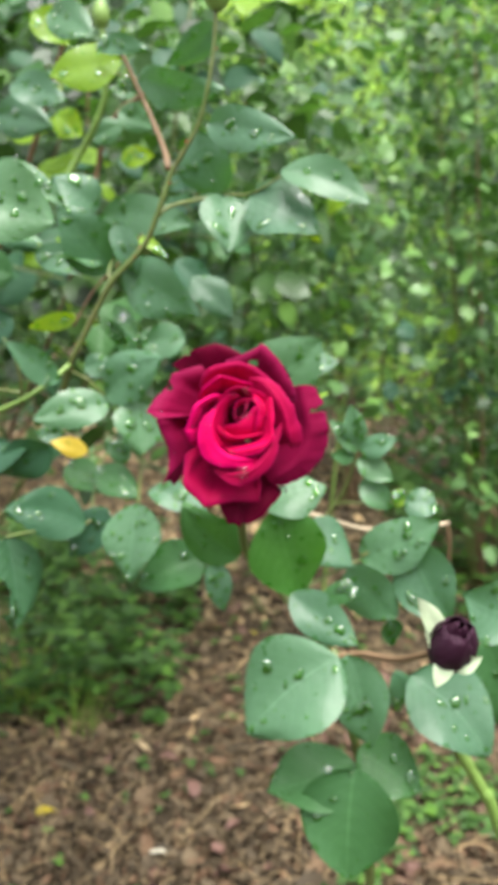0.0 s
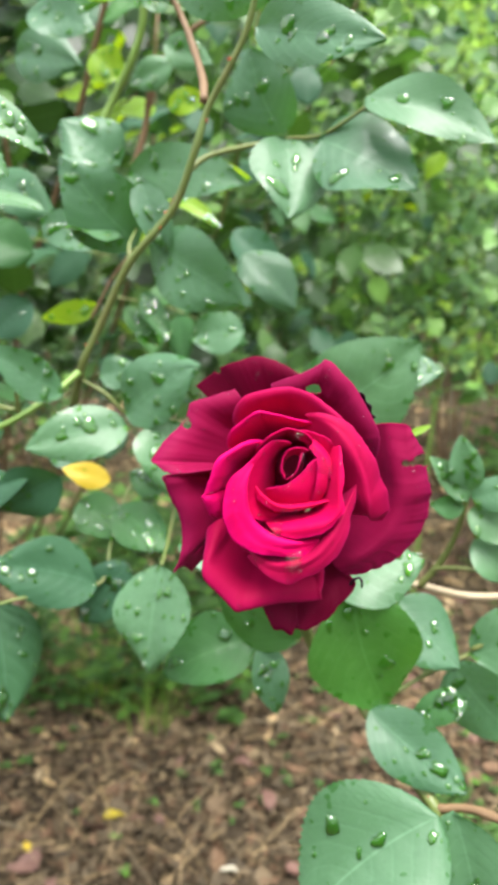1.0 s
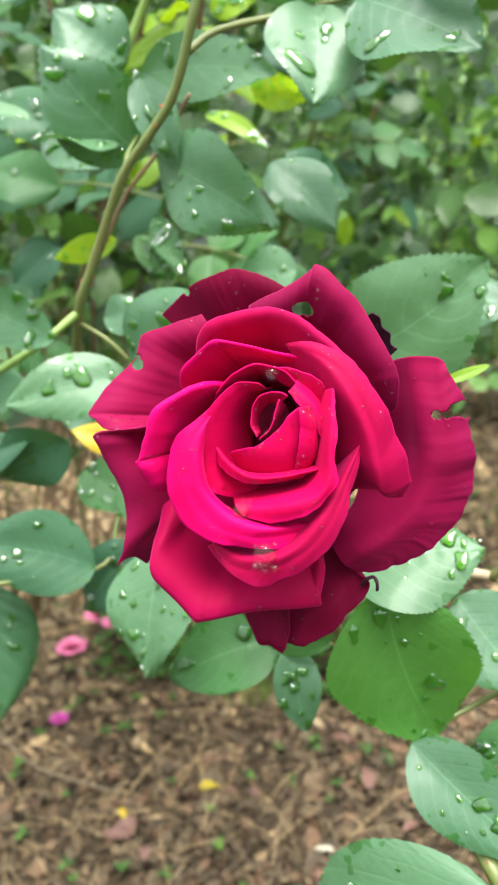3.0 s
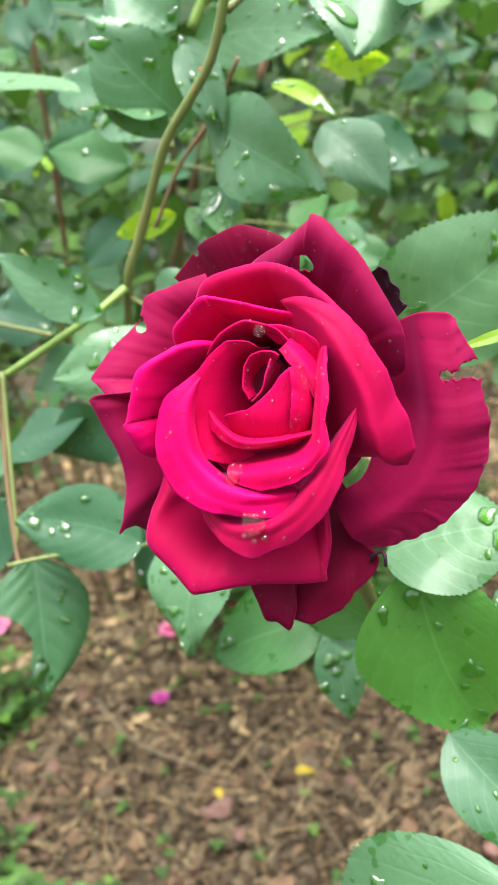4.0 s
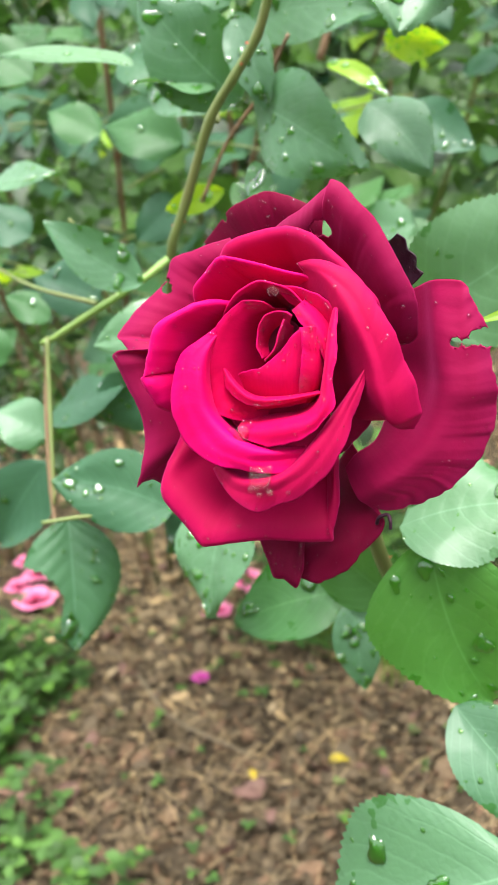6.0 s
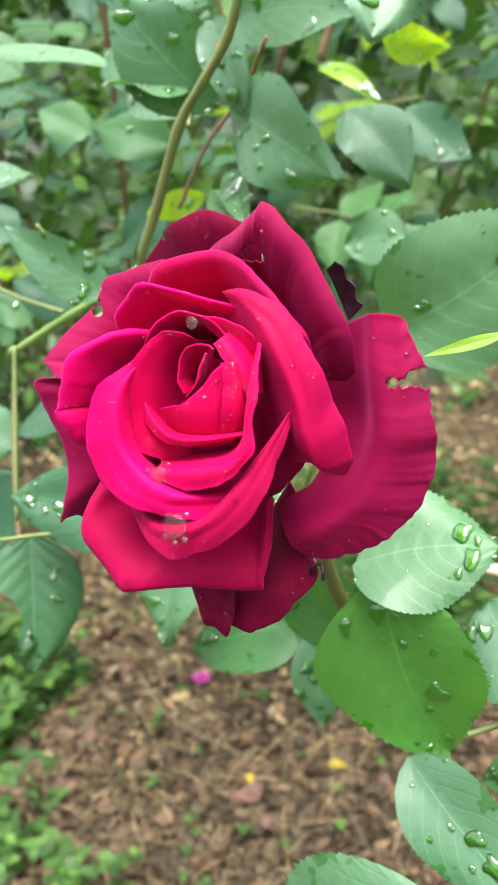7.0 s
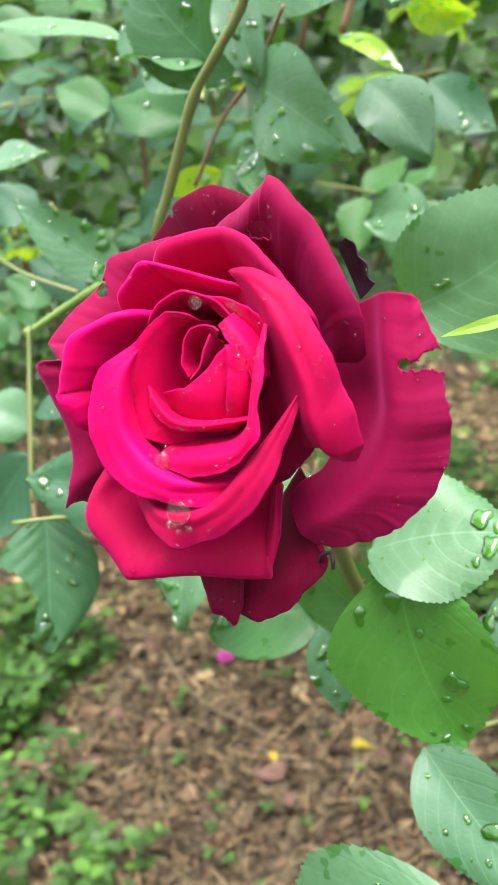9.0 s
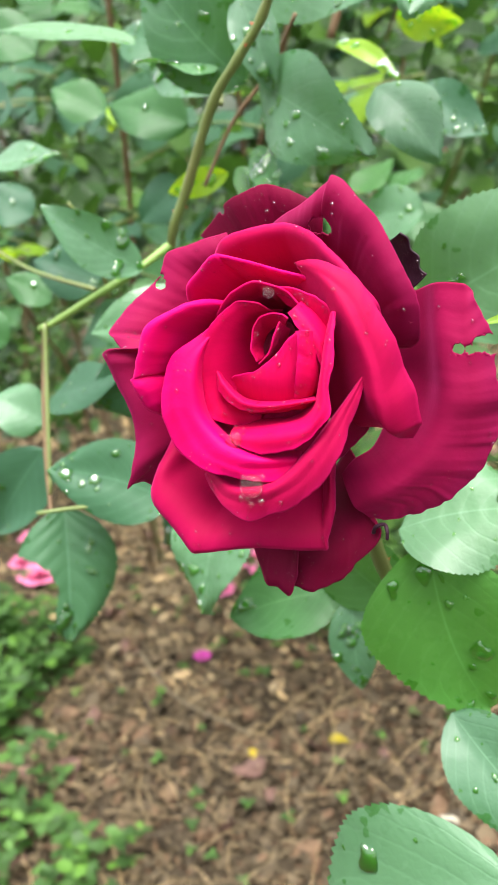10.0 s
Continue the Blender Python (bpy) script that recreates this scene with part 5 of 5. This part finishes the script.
weeds("weeds", 120, (-1.0, -0.72, 0.85, 1.22), 0.16, 0.03, 37, "clump of bright green weeds on the earth")
weeds("weeds", 750, (-2.2, 1.0, 1.2, 3.6), 0.03, 0.016, 33, "small green seedlings scattered on the earth")
weeds("weeds", 420, (0.12, 0.75, 1.4, 1.9), 0.04, 0.022, 36, "small green seedlings on the mulch")
weeds("weeds", 900, (0.42, 1.4, 2.5, 4.4), 0.35, 0.045, 34, "low green weeds under the tall bushes")

scatter("straw_mulch", 5000, STRAW, (-1.7, -0.75, 2.05, 3.2), 0.014, "pale dry straw and leaf bits trodden into the earth", "mulch", 43, 0.3, 0.35)
scatter("straw_mulch", 9000, STRAW, (-3.4, 0.6, 2.9, 6.0), 0.018, "pale dry straw and leaf bits on the path", "mulch", 41, 0.4, 0.4)


# ---- small things lying about ----
def lone_leaf(name, mat, x, y, length, turn, label, category="fallen leaf"):
    rng = random.Random(int(x * 1000))
    v, f, u = leaf_shape(length, length * 0.5, rng, 8, 4, 0.2, 0.5)
    ob = tagged(new(name, mesh_of(name, v, f, mat, u)), label, category, "fallen leaves on the ground")
    ob.matrix_world = pose(x, y, ground_height(x, y) + 0.03, 12, 8, turn)
    return ob


lone_leaf("fallen_leaf", YELLOW, -0.557, 1.622, 0.044, 290, "bright yellow fallen leaf on the brown litter")
lone_leaf("fallen_leaf", YELLOW, -0.674, 1.506, 0.03, 30, "small yellow fallen leaf on the litter")
lone_leaf("fallen_leaf", YELLOW, -0.12, 2.55, 0.03, 60, "small yellow fallen leaf on the earth")

PALE = plain("pale_dead_leaf", (0.30, 0.27, 0.20), (0.46, 0.42, 0.33), 40.0, 0.7, 0.2, 0.001)
lone_leaf("fallen_leaf", PALE, -0.246, 1.51, 0.035, 100, "pale cream dead leaf on the litter")
for x, y, s, a in ((-0.212, 1.69, 0.06, 20), (-0.1, 1.62, 0.045, 140), (-0.32, 1.85, 0.05, 250), (0.1, 1.75, 0.05, 80), (-0.05, 2.2, 0.06, 300), (-0.6, 1.45, 0.045, 200)):
    lone_leaf("fallen_leaf", ROSY, x, y, s, a, "pinkish-brown curled dead leaf on the litter")


OLDWOOD = plain("weathered_stalk", (0.10, 0.075, 0.045), (0.20, 0.155, 0.095), 30.0, 0.75, 0.3, 0.001)


def stick(mat, r, *points, label="dry curved stalk lying on the litter"):
    v, f, _ = tube([Vector((x, y, z + ground_height(x, y) * (z < 0.1))) for x, y, z in points], r, r * 0.6, 6, 0, 0.3, points[0][0])
    return tagged(new("fallen_stalk", mesh_of("fallen_stalk", v, f, mat)), label, "stalk", "dry stalks on the ground")


stick(OLDWOOD, 0.003, (-0.35, 2.36, 0.04), (-0.33, 2.24, 0.03), (-0.27, 2.16, 0.02), (-0.17, 2.08, 0.015))
stick(OLDWOOD, 0.0022, (-0.41, 1.98, 0.02), (-0.38, 1.85, 0.02), (-0.36, 1.68, 0.03), (-0.345, 1.54, 0.02))
stick(OLDWOOD, 0.0022, (-0.62, 1.86, 0.02), (-0.5, 1.79, 0.025), (-0.36, 1.85, 0.02))
stick(OLDWOOD, 0.0022, (-0.56, 1.76, 0.02), (-0.53, 1.65, 0.02), (-0.49, 1.56, 0.02), (-0.38, 1.44, 0.02))
stick(OLDWOOD, 0.003, (-0.38, 2.03, 0.02), (-0.2, 2.02, 0.02), (0.06, 1.87, 0.02))
stick(OLDWOOD, 0.005, (-1.15, 1.75, 0.02), (-0.95, 1.62, 0.03), (-0.72, 1.58, 0.02), label="long bent dry stalk on the earth")
stick(BARK, 0.006, (0.36, 3.25, 0.47), (0.5, 3.0, 0.43), (0.70, 2.65, 0.37), (0.95, 2.4, -0.05), label="bare brown branch leaning under the bushes")
stick(OLDWOOD, 0.004, (0.30, 3.3, -0.05), (0.37, 3.2, 0.61), (0.62, 3.2, 0.73), label="dry pale branch standing in the bushes")
stick(SHOOT, 0.007, (0.08, 2.6, -0.05), (0.15, 2.6, 0.79), (0.25, 2.6, 1.0), label="cut pale green stalk standing by the path")


def blossom(name, x, y, z, r, mat, seed, parent=None, label="", category="rose"):
    """A small loose flower: rings of cupped petals."""
    rng = random.Random(seed)
    verts, faces = [], []
    for ring, (n, tilt, ln) in enumerate(((4, 0.25, 0.7), (5, 0.7, 0.9), (6, 1.15, 1.0))):
        for i in range(n):
            a = math.tau * (i + 0.4 * ring) / n + rng.uniform(-0.2, 0.2)
            out, k = Vector((math.cos(a), math.sin(a), 0)), len(verts)
            side = Vector((-math.sin(a), math.cos(a), 0))
            for j in range(5):
                t = j / 4
                c = out * (r * ln * math.sin(tilt) * t) + Vector((0, 0, r * ln * math.cos(tilt) * t - 0.2 * r * t * t))
                w = r * 0.55 * math.sin(math.pi * (0.12 + 0.8 * t)) ** 0.7
                for s in (-1, 0, 1):
                    verts.append(Vector((x, y, z)) + c + side * w * s + out * (-0.18 * w * s * s))
            for j in range(4):
                for s in range(2):
                    q = k + j * 3 + s
                    faces.append((q, q + 1, q + 4, q + 3))
    me = mesh_of(name, verts, faces, mat)
    if parent is not None:
        ob = child(name, me, parent, label)
        ob.matrix_parent_inverse = parent.matrix_world.inverted()
        return ob
    return tagged(new(name, me), label, category, "fallen blossoms")


for i, (x, y, z) in enumerate(((-1.83, 2.08, 0.05), (-1.72, 2.02, 0.06), (-1.65, 1.92, 0.03), (-1.78, 1.98, 0.02), (-1.09, 2.24, 0.05), (-1.0, 2.2, 0.06), (-1.12, 2.1, 0.02))):
    blossom("fallen_blossom", x, y, ground_height(x, y) + z, 0.05 + 0.012 * (i % 3), PINK, i, None, "soft pink blossom lying on the brown earth", "blossom")

for bx, by, bz, r, mat in ((-0.2, 0.9, 1.34, 0.022, CRIMSON), (-0.22, 0.92, 1.30, 0.014, CRIMSON)):
    blossom("flower", bx, by, bz, r, mat, int(bz * 100), leafy, "half hidden bright red rose")
for bx, by, bz, r in ((-0.006, 1.8, 1.188, 0.02), (0.247, 3.0, 1.952, 0.025), (0.26, 3.05, 1.85, 0.018)):
    blossom("flower", bx, by, bz, r, PINK, int(bz * 100), leafy, "small pink rose among the leaves")


def closed_bud(x, y, z, r, label):
    """A small green bud: swollen base, pointed sepals."""
    verts, faces = [], []
    rings = ((0.35, -1.2), (0.8, -0.7), (1.0, 0.0), (0.92, 0.7), (0.6, 1.5), (0.25, 2.1), (0.05, 2.6))
    for q, h in rings:
        for i in range(10):
            a = math.tau * i / 10
            w = q * (1 + 0.08 * (i % 2))
            verts.append((x + r * w * math.cos(a), y + r * w * math.sin(a), z + r * h))
    for j in range(len(rings) - 1):
        for i in range(10):
            i2 = (i + 1) % 10
            faces.append((j * 10 + i, j * 10 + i2, j * 10 + 10 + i2, j * 10 + 10 + i))
    return child("bud", mesh_of("bud", verts, faces, SHOOT), BUSH, label)


blossom("fallen_blossom", -0.994, 1.807, ground_height(-0.994, 1.807) + 0.015, 0.026, MAGENTA, 77, None, "small magenta blossom lying on the brown earth", "blossom")


def grass_tuft(x, y, count, height, seed, label):
    """Thin arching blades from one root."""
    rng = random.Random(seed)
    verts, faces, uvs = [], [], []
    for _ in range(count):
        a, r = rng.uniform(0, 6.28), 0.09 * rng.random() ** 0.7
        h, bow = height * rng.uniform(0.5, 1.1), rng.uniform(0.2, 0.8)
        foot = Vector((x + r * math.cos(a), y + r * math.sin(a), ground_height(x, y) - 0.01))
        out = Vector((math.cos(a), math.sin(a), 0))
        side = Vector((-math.sin(a), math.cos(a), 0)) * rng.uniform(0.0015, 0.003)
        k = len(verts)
        for j in range(6):
            t = j / 5
            c = foot + out * (h * bow * t * t) + Vector((0, 0, h * t * (1 - 0.3 * bow * t)))
            w = side * (1 - t * 0.9)
            verts += [c - w, c + w]
            uvs += [(0.2, t), (0.8, t)]
        faces += [(k + 2 * j, k + 2 * j + 1, k + 2 * j + 3, k + 2 * j + 2) for j in range(5)]
    return tagged(new("grass_tuft", mesh_of("grass_tuft", verts, faces, FRESH, uvs)), label, "grass", kind="stuff")


grass_tuft(-0.76, 2.15, 110, 0.34, 81, "tuft of fresh green grass among the weeds")
grass_tuft(-0.58, 2.02, 60, 0.24, 82, "tuft of fresh green grass beside the litter")

closed_bud(-0.132, 0.750, 1.427, 0.007, "small green rose bud")
closed_bud(-0.020, 0.560, 1.390, 0.008, "green rose hip under a spent flower")
